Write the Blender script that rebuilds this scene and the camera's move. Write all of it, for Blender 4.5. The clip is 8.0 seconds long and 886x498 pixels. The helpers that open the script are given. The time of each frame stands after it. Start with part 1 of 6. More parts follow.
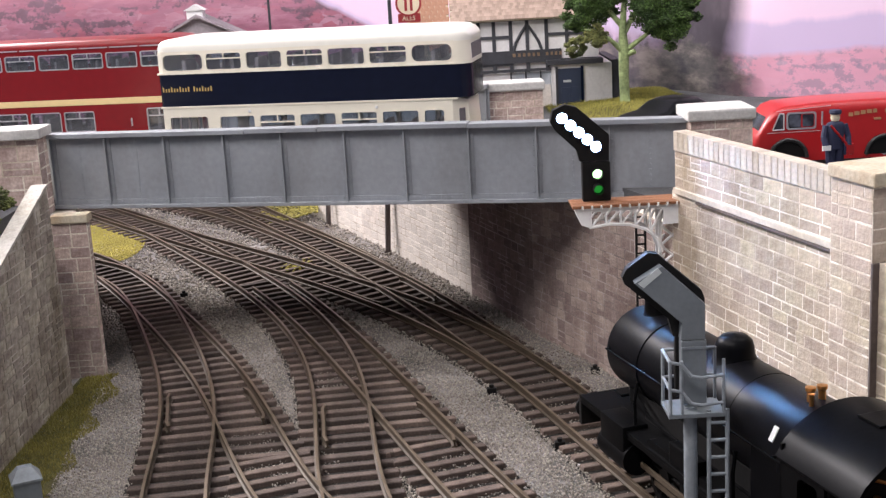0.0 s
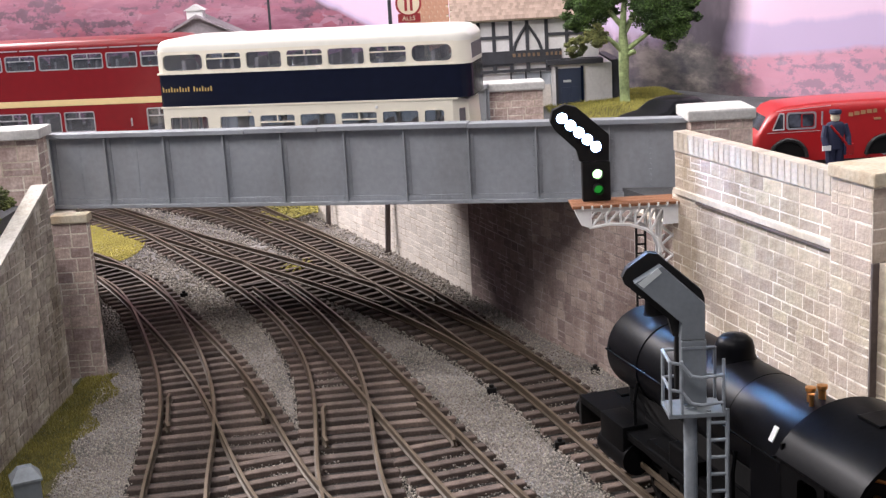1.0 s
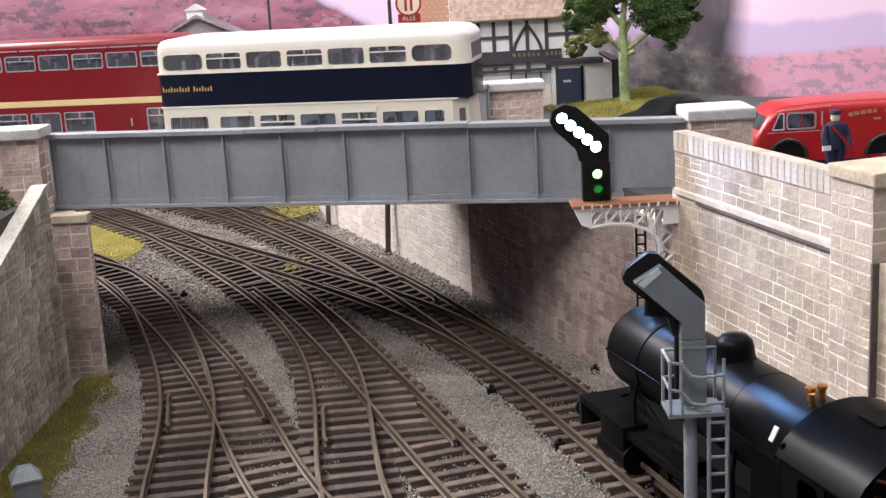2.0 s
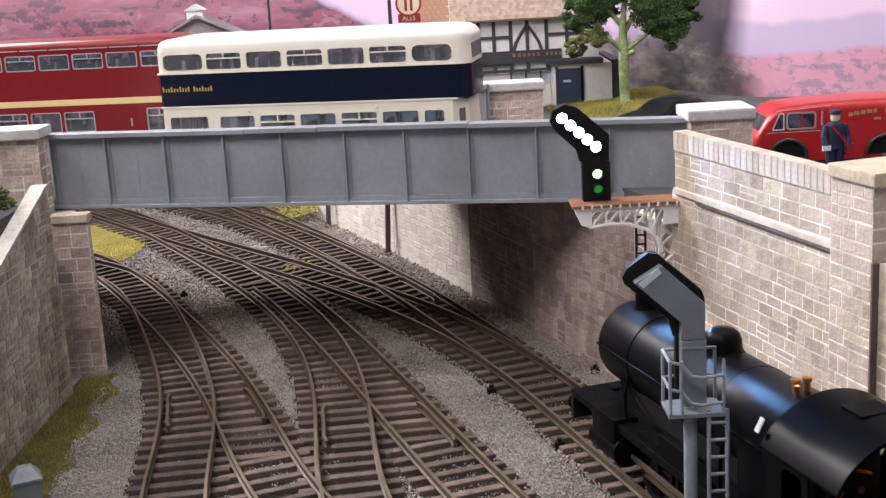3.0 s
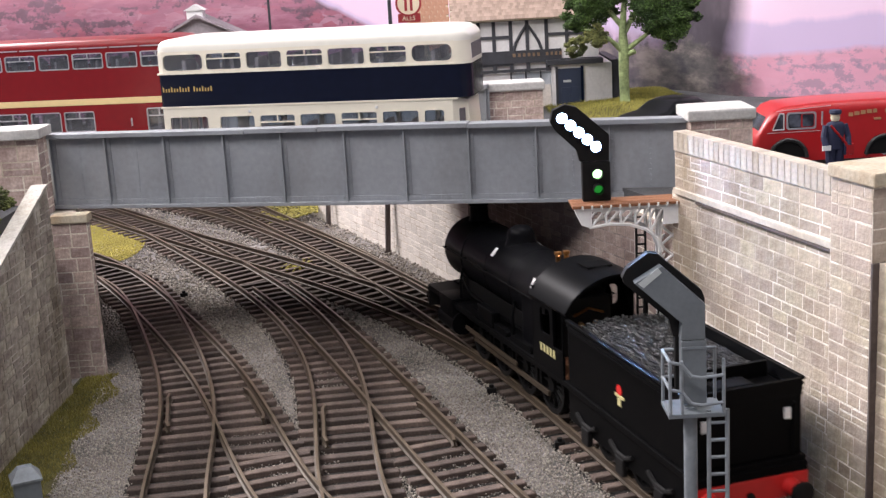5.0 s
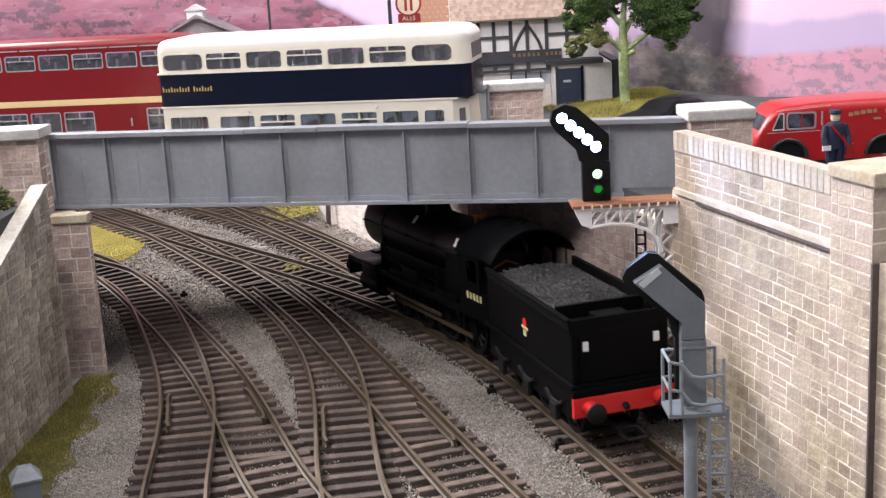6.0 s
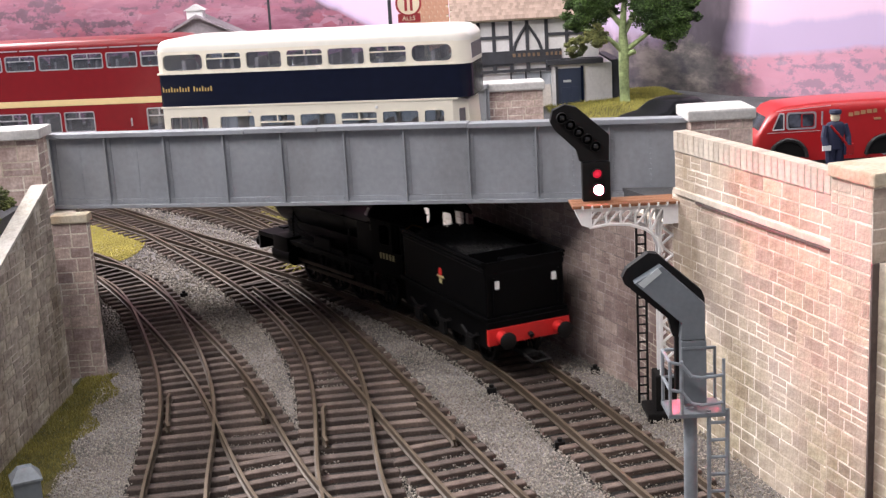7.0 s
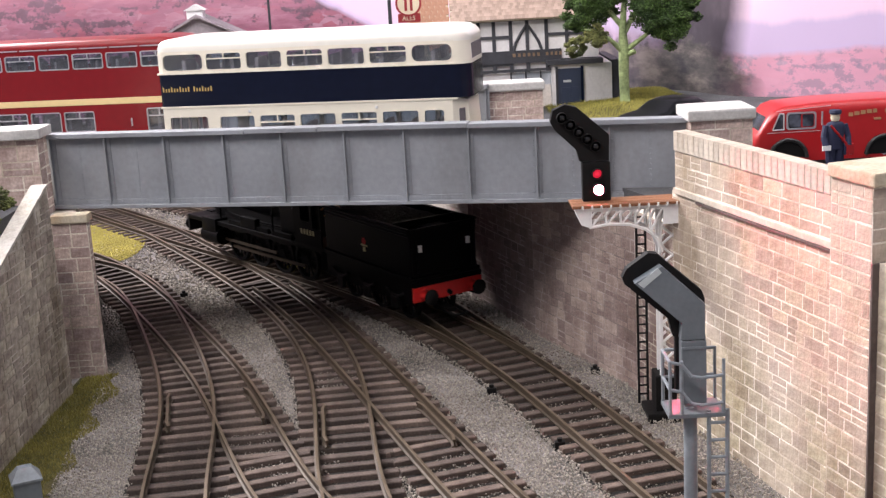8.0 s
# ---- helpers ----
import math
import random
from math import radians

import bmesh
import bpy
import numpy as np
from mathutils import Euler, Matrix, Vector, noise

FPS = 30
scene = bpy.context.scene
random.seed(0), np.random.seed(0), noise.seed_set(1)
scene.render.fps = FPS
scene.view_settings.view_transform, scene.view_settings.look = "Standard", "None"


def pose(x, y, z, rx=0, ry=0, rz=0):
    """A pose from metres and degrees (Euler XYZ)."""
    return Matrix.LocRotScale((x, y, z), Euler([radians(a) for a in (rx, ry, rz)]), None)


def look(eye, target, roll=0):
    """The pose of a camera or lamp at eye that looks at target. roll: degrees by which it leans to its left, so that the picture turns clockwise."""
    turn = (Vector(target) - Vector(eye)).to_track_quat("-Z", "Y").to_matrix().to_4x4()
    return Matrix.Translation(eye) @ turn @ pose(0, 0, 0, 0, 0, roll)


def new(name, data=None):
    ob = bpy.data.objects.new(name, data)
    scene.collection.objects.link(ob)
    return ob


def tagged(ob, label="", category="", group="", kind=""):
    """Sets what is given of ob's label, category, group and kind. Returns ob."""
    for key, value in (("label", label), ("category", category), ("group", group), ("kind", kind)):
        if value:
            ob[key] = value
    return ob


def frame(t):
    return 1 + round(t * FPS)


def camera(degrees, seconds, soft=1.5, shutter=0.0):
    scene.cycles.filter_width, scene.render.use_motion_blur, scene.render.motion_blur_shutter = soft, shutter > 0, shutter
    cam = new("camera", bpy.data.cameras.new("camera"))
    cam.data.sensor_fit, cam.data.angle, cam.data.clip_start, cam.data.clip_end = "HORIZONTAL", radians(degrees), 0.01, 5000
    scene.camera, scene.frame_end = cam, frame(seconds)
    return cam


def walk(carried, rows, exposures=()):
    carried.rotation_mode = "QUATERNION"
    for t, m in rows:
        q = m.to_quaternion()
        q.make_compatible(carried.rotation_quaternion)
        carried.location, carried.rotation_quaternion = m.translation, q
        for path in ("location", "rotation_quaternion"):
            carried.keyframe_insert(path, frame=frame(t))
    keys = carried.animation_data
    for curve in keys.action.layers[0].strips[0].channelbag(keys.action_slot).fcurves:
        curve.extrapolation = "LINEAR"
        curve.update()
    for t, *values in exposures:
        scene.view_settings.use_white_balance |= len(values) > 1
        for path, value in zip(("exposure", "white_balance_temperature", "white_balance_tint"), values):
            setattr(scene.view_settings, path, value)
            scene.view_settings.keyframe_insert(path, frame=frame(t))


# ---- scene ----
cam = camera(39.23, 8.0, soft=1.35, shutter=0.5)
EYE = pose(0, 0, 0.14104, 76.574) @ pose(0, 0, 0, 0, 0, -3.209)
walk(cam, [(0.0, EYE), (8.0, EYE)], exposures=[(0.0, -0.09, 6340, 13), (1.7, -0.09, 6340, 13), (3.0, -0.16, 6340, 13), (4.7, -0.15, 6340, 13), (5.8, -0.02, 6340, 13), (6.6, 0.0, 6340, 13), (8.0, 0.02, 6340, 14)])

# ---- light: an exhibition hall, a lighting pelmet over the layout, and two unseen added fills ----
MM = 0.001
world = bpy.data.worlds.new("hall")
scene.world = world
world.use_nodes = True
world.node_tree.nodes["Background"].inputs[0].default_value = (0.80, 0.84, 1.0, 1)
world.node_tree.nodes["Background"].inputs[1].default_value = 0.25


def lamp(name, eye, target, sx, sy, watts, colour):
    d = bpy.data.lights.new(name, "AREA")
    d.shape, d.size, d.size_y, d.energy, d.color = "RECTANGLE", sx, sy, watts, colour
    o = new(name, d)
    o.matrix_world = look(eye, target)
    return o


lamp("pelmet_lamp", (-0.36, 0.05, 0.64), (0.02, 0.42, 0.05), 0.8, 0.12, 6.2, (1.0, 0.945, 0.91))
lamp("rear_lamp", (-0.95, 1.20, 0.90), (0.02, 0.45, 0.0), 0.7, 0.14, 44.0, (1.0, 0.94, 0.92))
# unseen fill, added from the front right to lift the left-hand walls
lamp("hall_luminaire", (0.85, -0.55, 1.25), (-0.10, 0.40, 0.03), 0.9, 0.5, 1.8, (1.0, 0.95, 0.92))
# added lamp with no known source, brightens the backscene and inn
lamp("backscene_lamp", (0.12, 0.40, 0.56), (0.14, 0.74, 0.09), 1.0, 0.08, 3.6, (1.0, 0.95, 0.94))


# ---- materials ----
def mat(name, base, rough=0.6, metal=0.0, vary=0.12, scale=60.0, fine=900.0, bump=0.15, second=None, island=0.0, objvar=0.0,
        spec=0.5, coat=0.0, stretch=(1, 1, 1), hard=False, stain=0.0, tint=(0.5, 0.42, 0.36), blush=None, hue=0.0):
    """A surface with two scales of variation (scale and fine, in cycles per metre) and a fine relief."""
    m = bpy.data.materials.new(name)
    m.use_nodes = True
    nt = m.node_tree
    n, l = nt.nodes, nt.links
    b = n["Principled BSDF"]
    b.inputs["Roughness"].default_value, b.inputs["Metallic"].default_value = rough, metal
    b.inputs["Specular IOR Level"].default_value, b.inputs["Coat Weight"].default_value = spec, coat
    tc, mp = n.new("ShaderNodeTexCoord"), n.new("ShaderNodeMapping")
    mp.inputs["Scale"].default_value = stretch
    l.new(tc.outputs["Object"], mp.inputs[0])
    big, small = n.new("ShaderNodeTexNoise"), n.new("ShaderNodeTexNoise")
    for t, s, d in ((big, scale, 4), (small, fine, 3)):
        t.inputs["Scale"].default_value, t.inputs["Detail"].default_value = s, d
        l.new(mp.outputs[0], t.inputs["Vector"])
    r1 = n.new("ShaderNodeValToRGB")
    sec = second or tuple(c * (1 - 2.2 * vary) for c in base)
    r1.color_ramp.elements[0].color, r1.color_ramp.elements[1].color = (*sec, 1), (*base, 1)
    lo, hi = (0.46, 0.56) if hard else (0.3, 0.68)
    r1.color_ramp.elements[0].position, r1.color_ramp.elements[1].position = lo, hi
    l.new(big.outputs["Fac"], r1.inputs[0])
    hsv = n.new("ShaderNodeHueSaturation")
    l.new(r1.outputs[0], hsv.inputs["Color"])
    val = n.new("ShaderNodeMapRange")
    val.inputs["From Min"].default_value, val.inputs["From Max"].default_value = 0.25, 0.75
    val.inputs["To Min"].default_value, val.inputs["To Max"].default_value = 1 - vary, 1 + vary
    l.new(small.outputs["Fac"], val.inputs[0])
    out = val.outputs[0]
    for amount, node, socket in ((island, "ShaderNodeNewGeometry", "Random Per Island"), (objvar, "ShaderNodeObjectInfo", "Random")):
        if amount:
            g, k, mul = n.new(node), n.new("ShaderNodeMapRange"), n.new("ShaderNodeMath")
            k.inputs["To Min"].default_value, k.inputs["To Max"].default_value = 1 - amount, 1 + amount
            l.new(g.outputs[socket], k.inputs[0])
            mul.operation = "MULTIPLY"
            l.new(out, mul.inputs[0])
            l.new(k.outputs[0], mul.inputs[1])
            out = mul.outputs[0]
    l.new(out, hsv.inputs["Value"])
    colour = hsv.outputs[0]
    if hue:
        # each stone leans a little to pink or to buff
        g, k = n.new("ShaderNodeObjectInfo"), n.new("ShaderNodeMapRange")
        k.inputs["To Min"].default_value, k.inputs["To Max"].default_value = 0.5 - hue, 0.5 + hue
        l.new(g.outputs["Random"], k.inputs[0])
        l.new(k.outputs[0], hsv.inputs["Hue"])
    if blush:
        # broad random patches that lean towards the blush colour
        geo, st, k2, mx = n.new("ShaderNodeNewGeometry"), n.new("ShaderNodeTexNoise"), n.new("ShaderNodeMapRange"), n.new("ShaderNodeMix")
        l.new(geo.outputs["Position"], st.inputs["Vector"])
        st.inputs["Scale"].default_value, st.inputs["Detail"].default_value, st.inputs["Roughness"].default_value = 22.0, 4, 0.6
        k2.inputs["From Min"].default_value, k2.inputs["From Max"].default_value = 0.42, 0.60
        k2.inputs["To Max"].default_value = 0.5
        l.new(st.outputs["Fac"], k2.inputs[0])
        mx.data_type = "RGBA"
        mx.inputs[7].default_value = (*blush, 1)
        l.new(k2.outputs[0], mx.inputs[0])
        l.new(colour, mx.inputs[6])
        colour = mx.outputs[2]
    if stain:
        # rain streaks and soot across a whole wall
        geo, mp2, st, k2 = n.new("ShaderNodeNewGeometry"), n.new("ShaderNodeMapping"), n.new("ShaderNodeTexNoise"), n.new("ShaderNodeMapRange")
        mp2.inputs["Scale"].default_value = (38, 38, 15)
        l.new(geo.outputs["Position"], mp2.inputs[0])
        st.inputs["Scale"].default_value, st.inputs["Detail"].default_value, st.inputs["Roughness"].default_value = 1.0, 6, 0.72
        l.new(mp2.outputs[0], st.inputs["Vector"])
        k2.inputs["From Min"].default_value, k2.inputs["From Max"].default_value = 0.44, 0.66
        k2.inputs["To Min"].default_value, k2.inputs["To Max"].default_value = 0.0, stain
        l.new(st.outputs["Fac"], k2.inputs[0])
        mx = n.new("ShaderNodeMix")
        mx.data_type, mx.blend_type = "RGBA", "MULTIPLY"
        mx.inputs[7].default_value = (*tint, 1)
        l.new(k2.outputs[0], mx.inputs[0])
        l.new(colour, mx.inputs[6])
        colour = mx.outputs[2]
    l.new(colour, b.inputs["Base Color"])
    if bump:
        bp = n.new("ShaderNodeBump")
        bp.inputs["Strength"].default_value, bp.inputs["Distance"].default_value = bump, 0.0006
        l.new(small.outputs["Fac"], bp.inputs["Height"])
        l.new(bp.outputs[0], b.inputs["Normal"])
    return m


def glow(name, colour, strength):
    m = bpy.data.materials.new(name)
    m.use_nodes = True
    b = m.node_tree.nodes["Principled BSDF"]
    b.inputs["Base Color"].default_value = (*colour, 1)
    b.inputs["Emission Color"].default_value = (*colour, 1)
    b.inputs["Emission Strength"].default_value = strength
    return m


def glass(name, tint=(0.8, 0.85, 0.9), alpha=0.30, haze=0.035):
    m = bpy.data.materials.new(name)
    m.use_nodes = True
    n, l = m.node_tree.nodes, m.node_tree.links
    mix, tr, gl = n.new("ShaderNodeMixShader"), n.new("ShaderNodeBsdfTransparent"), n.new("ShaderNodeBsdfGlossy")
    tr.inputs[0].default_value = (*tint, 1)
    gl.inputs["Roughness"].default_value = 0.05
    mix.inputs[0].default_value = alpha * 0.35
    l.new(tr.outputs[0], mix.inputs[1])
    l.new(gl.outputs[0], mix.inputs[2])
    # a thin pale diffuse veil, standing in for reflections on the moulded plastic
    veil, film = n.new("ShaderNodeBsdfDiffuse"), n.new("ShaderNodeMixShader")
    veil.inputs[0].default_value = (0.72, 0.68, 0.70, 1)
    film.inputs[0].default_value = haze
    l.new(mix.outputs[0], film.inputs[1])
    l.new(veil.outputs[0], film.inputs[2])
    l.new(film.outputs[0], n["Material Output"].inputs[0])
    return m


BALLAST = mat("ballast_grey", (0.35, 0.315, 0.275), 0.9, vary=0.2, scale=30, fine=1500, bump=0.5, second=(0.25, 0.22, 0.185), island=0.38)
BALLAST_BED = mat("ballast_bed", (0.31, 0.285, 0.27), 0.95, vary=0.3, scale=45, fine=1400, bump=1.0)
# dirt colour taken down to near-black for shade in the sleeper gaps
TRACK_BED = mat("track_dirt_shade", (0.024, 0.020, 0.017), 0.95, vary=0.3, scale=40, fine=1400, bump=1.0)
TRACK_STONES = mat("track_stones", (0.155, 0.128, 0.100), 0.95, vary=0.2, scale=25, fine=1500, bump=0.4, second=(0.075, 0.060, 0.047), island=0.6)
SLEEPER = mat("sleeper_wood", (0.122, 0.089, 0.072), 0.85, vary=0.28, scale=150, fine=1300, bump=0.5, second=(0.056, 0.039, 0.032), objvar=0.42)
RAIL = mat("rail_rust", (0.080, 0.056, 0.035), 0.6, metal=0.15, vary=0.22, scale=90, fine=1500, bump=0.2)
RAIL_TOP = mat("rail_polished", (0.165, 0.125, 0.085), 0.45, metal=0.4, vary=0.2, scale=60, fine=1500, bump=0.05, second=(0.10, 0.072, 0.046))
STONE = mat("sandstone", (0.535, 0.47, 0.36), 0.9, vary=0.22, scale=170, fine=800, bump=0.4, second=(0.29, 0.24, 0.165), objvar=0.24, stain=0.75, tint=(0.55, 0.49, 0.38), blush=(0.575, 0.46, 0.40), hue=0.014)
# soot tones that also carry the shade under the bridge
STONE_SOOT_SHADE = mat("soot_and_shade_stone", (0.33, 0.255, 0.232), 0.92, vary=0.18, scale=120, fine=1100, bump=0.5, second=(0.20, 0.155, 0.142), objvar=0.22, stain=0.8, tint=(0.5, 0.44, 0.43), hue=0.01)
MORTAR_SOOT_SHADE = mat("soot_and_shade_mortar", (0.50, 0.42, 0.39), 0.95, vary=0.2, scale=90, fine=1500, bump=0.4, second=(0.28, 0.225, 0.205), hard=True, stain=0.7, tint=(0.5, 0.45, 0.44))
STONE_ROSE = mat("rose_sandstone", (0.62, 0.50, 0.45), 0.9, vary=0.2, scale=230, fine=900, bump=0.4, second=(0.37, 0.27, 0.235), objvar=0.24, stain=0.6, tint=(0.6, 0.5, 0.46), hue=0.012)
STONE_PALE = mat("pale_stone", (0.74, 0.69, 0.63), 0.9, vary=0.12, scale=60, fine=1100, bump=0.4, second=(0.62, 0.56, 0.50), objvar=0.12, island=0.12)
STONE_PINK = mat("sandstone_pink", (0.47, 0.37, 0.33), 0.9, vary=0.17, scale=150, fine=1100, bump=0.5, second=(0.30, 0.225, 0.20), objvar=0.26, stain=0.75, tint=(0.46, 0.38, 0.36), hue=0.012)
STONE_DARK = mat("sooty_stone", (0.50, 0.44, 0.37), 0.9, vary=0.24, scale=190, fine=900, bump=0.45, second=(0.25, 0.215, 0.175), objvar=0.25, stain=0.95, tint=(0.40, 0.36, 0.30), hue=0.015)
WING_TOP = mat("weathered_coping", (0.50, 0.48, 0.44), 0.9, vary=0.2, scale=90, fine=900, bump=0.5, second=(0.36, 0.33, 0.28), stain=0.7, tint=(0.6, 0.56, 0.46))
MORTAR = mat("mortar", (0.84, 0.785, 0.70), 0.95, vary=0.2, scale=75, fine=1500, bump=0.4, second=(0.55, 0.475, 0.385), hard=True, stain=0.6, tint=(0.58, 0.51, 0.42))
MORTAR_DARK = mat("sooty_mortar", (0.58, 0.53, 0.465), 0.95, vary=0.25, scale=70, fine=1500, bump=0.4, second=(0.30, 0.265, 0.22), hard=True, stain=0.95, tint=(0.40, 0.36, 0.30))
COPING = mat("coping_white", (0.56, 0.545, 0.52), 0.8, vary=0.13, scale=120, fine=900, bump=0.3, objvar=0.08)
PARAPET_TOP = mat("cream_coping", (0.54, 0.49, 0.415), 0.85, vary=0.14, scale=150, fine=900, bump=0.3, second=(0.44, 0.38, 0.31), objvar=0.14, stain=0.4, tint=(0.6, 0.52, 0.42))
BUFF = mat("buff_stone", (0.52, 0.48, 0.38), 0.85, vary=0.15, scale=90, fine=900, bump=0.35, second=(0.43, 0.33, 0.22))
VAN_GLASS = mat("smoked_glazing", (0.10, 0.11, 0.14), 0.12, vary=0.3, scale=120, fine=400, bump=0.0, second=(0.03, 0.03, 0.04), hard=True)
MUD = mat("dusty_rubber", (0.022, 0.019, 0.018), 0.5, vary=0.2, bump=0.1)
FADED_LETTER = mat("faded_lettering", (0.50, 0.27, 0.13), 0.5, vary=0.15, bump=0.0)
GIRDER = mat("grey_paint", (0.305, 0.322, 0.346), 0.5, vary=0.09, scale=35, fine=500, bump=0.1, second=(0.24, 0.254, 0.275), stain=0.6, tint=(0.74, 0.70, 0.67))
ROAD = mat("asphalt_card", (0.09, 0.09, 0.095), 0.9, vary=0.2, scale=60, fine=1500, bump=0.4)
CREAM = mat("cream_gloss", (0.86, 0.80, 0.66), 0.28, vary=0.02, scale=20, fine=300, bump=0.0, coat=0.3)
CREAM_ROOF = mat("ivory_gloss", (0.88, 0.85, 0.76), 0.35, vary=0.02, scale=20, fine=300, bump=0.0, coat=0.3)
NAVY = mat("navy_gloss", (0.0055, 0.008, 0.022), 0.22, vary=0.1, scale=20, fine=300, bump=0.0, spec=0.22)
RED = mat("maroon_gloss", (0.20, 0.006, 0.009), 0.25, vary=0.06, scale=20, fine=300, bump=0.0, coat=0.15)
RED_ROOF = mat("red_roof_gloss", (0.19, 0.006, 0.008), 0.4, vary=0.06, scale=20, fine=300, bump=0.0, spec=0.3)
BAND = mat("cream_band", (0.78, 0.60, 0.30), 0.35, vary=0.04, bump=0.0)
POSTRED = mat("van_red", (0.40, 0.008, 0.010), 0.38, vary=0.05, scale=20, fine=300, bump=0.0, coat=0.05)
SILVER = mat("silver_trim", (0.72, 0.72, 0.74), 0.3, metal=0.7, vary=0.05, bump=0.0)
SEAT = mat("seat_moulding", (0.40, 0.34, 0.33), 0.6, vary=0.15, bump=0.1)
SEAT_GREY = mat("bus_interior_grey", (0.19, 0.17, 0.175), 0.6, vary=0.15, bump=0.1)
GLASS = glass("clear_glazing")
BLACK = mat("loco_black", (0.0032, 0.0032, 0.0036), 0.44, vary=0.12, scale=90, fine=900, bump=0.04, spec=0.05)
BLACK_SATIN = mat("satin_black", (0.004, 0.004, 0.005), 0.36, vary=0.15, scale=90, fine=900, bump=0.03, spec=0.065)
ROOF_BLACK = mat("roof_black", (0.0035, 0.0035, 0.0042), 0.32, vary=0.15, scale=90, fine=900, bump=0.03, spec=0.035)
MATT_BLACK = mat("matt_black", (0.0055, 0.005, 0.005), 0.6, vary=0.2, scale=120, fine=900, bump=0.1, spec=0.25)
COAL = mat("coal", (0.010, 0.0095, 0.0095), 0.3, vary=0.3, scale=200, fine=1200, bump=0.3, island=0.7, spec=0.7)
BEAM_RED = mat("bufferbeam_red", (0.62, 0.022, 0.02), 0.4, vary=0.06, scale=60, fine=500, bump=0.03)
BRASS = mat("brass", (0.62, 0.30, 0.10), 0.3, metal=0.9, vary=0.1, bump=0.0)
YELLOW = mat("yellow_transfer", (0.55, 0.50, 0.24), 0.5, vary=0.1, bump=0.0)
WHITE = mat("white_paint", (0.80, 0.79, 0.78), 0.55, vary=0.04, scale=90, fine=700, bump=0.1)
TIMBER = mat("deck_timber", (0.30, 0.125, 0.055), 0.7, vary=0.2, scale=120, fine=900, bump=0.3, stretch=(1, 6, 1), objvar=0.2)
SIGNAL_GREY = mat("signal_grey", (0.155, 0.175, 0.19), 0.45, vary=0.08, scale=90, fine=700, bump=0.1)
POST_GREY = mat("post_grey", (0.235, 0.262, 0.285), 0.5, vary=0.14, scale=110, fine=700, bump=0.15, second=(0.15, 0.165, 0.18))
PALE = mat("pale_label", (0.50, 0.54, 0.54), 0.5, vary=0.06, bump=0.0)
GRASS_BASE = mat("grass_base", (0.13, 0.115, 0.03), 0.95, vary=0.25, scale=60, fine=1500, bump=1.0)
GRASS = mat("grass_fibre", (0.40, 0.36, 0.085), 0.9, vary=0.2, scale=60, fine=900, bump=0.0, second=(0.25, 0.23, 0.05), island=0.4)
GRASS_DARK = mat("grass_fibre_dark", (0.27, 0.235, 0.05), 0.9, vary=0.2, scale=60, fine=900, bump=0.0, second=(0.17, 0.15, 0.04), island=0.4)
FLOCK = mat("yellow_flock", (0.50, 0.43, 0.10), 0.95, vary=0.12, scale=60, fine=900, bump=0.3, island=0.25)
LEAF = mat("foliage_clumps", (0.095, 0.165, 0.034), 0.85, vary=0.25, scale=110, fine=900, bump=0.4, second=(0.022, 0.048, 0.012), island=0.6)
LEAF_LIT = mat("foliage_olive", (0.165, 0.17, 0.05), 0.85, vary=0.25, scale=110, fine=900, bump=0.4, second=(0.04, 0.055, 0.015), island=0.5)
BARK = mat("flocked_bark", (0.34, 0.42, 0.19), 0.9, vary=0.3, scale=120, fine=700, bump=0.8, second=(0.15, 0.19, 0.085))
RENDER_WALL = mat("white_render", (0.74, 0.72, 0.71), 0.8, vary=0.07, scale=60, fine=700, bump=0.2)
BEAM_DARK = mat("dark_timber", (0.045, 0.046, 0.055), 0.7, vary=0.15, scale=120, fine=700, bump=0.2)
DOORBLUE = mat("blue_grey_paint", (0.028, 0.040, 0.075), 0.5, vary=0.08, bump=0.05)
TILE_MIXED = mat("clay_tile", (0.44, 0.32, 0.26), 0.85, vary=0.12, scale=60, fine=700, bump=0.2, second=(0.34, 0.25, 0.20), objvar=0.22)
BRICK_ORANGE = mat("orange_brick", (0.52, 0.28, 0.18), 0.85, vary=0.14, scale=60, fine=700, bump=0.2, island=0.3)
SIGN_RED = mat("sign_red", (0.30, 0.02, 0.025), 0.5, vary=0.06, bump=0.0)
SIGN_CREAM = mat("sign_cream", (0.75, 0.66, 0.48), 0.5, vary=0.06, bump=0.0)
TYRE = mat("tyre_rubber", (0.015, 0.015, 0.015), 0.75, vary=0.2, bump=0.1)
DARKCAR = mat("black_car_paint", (0.006, 0.006, 0.007), 0.3, vary=0.1, bump=0.0, spec=0.25)
NAVY_CLOTH = mat("navy_figure_paint", (0.018, 0.022, 0.06), 0.7, vary=0.1, bump=0.1)
DULL_GOLD = mat("faded_gold", (0.26, 0.17, 0.10), 0.6, vary=0.2, bump=0.0)
GOLD = mat("gold_lettering", (0.62, 0.42, 0.13), 0.45, vary=0.05, bump=0.0)
PIPE = mat("rusty_pipe", (0.13, 0.10, 0.09), 0.7, vary=0.2, bump=0.2)
SLATE = mat("grey_roofing", (0.36, 0.32, 0.34), 0.85, vary=0.15, scale=60, fine=500, bump=0.2, island=0.2)


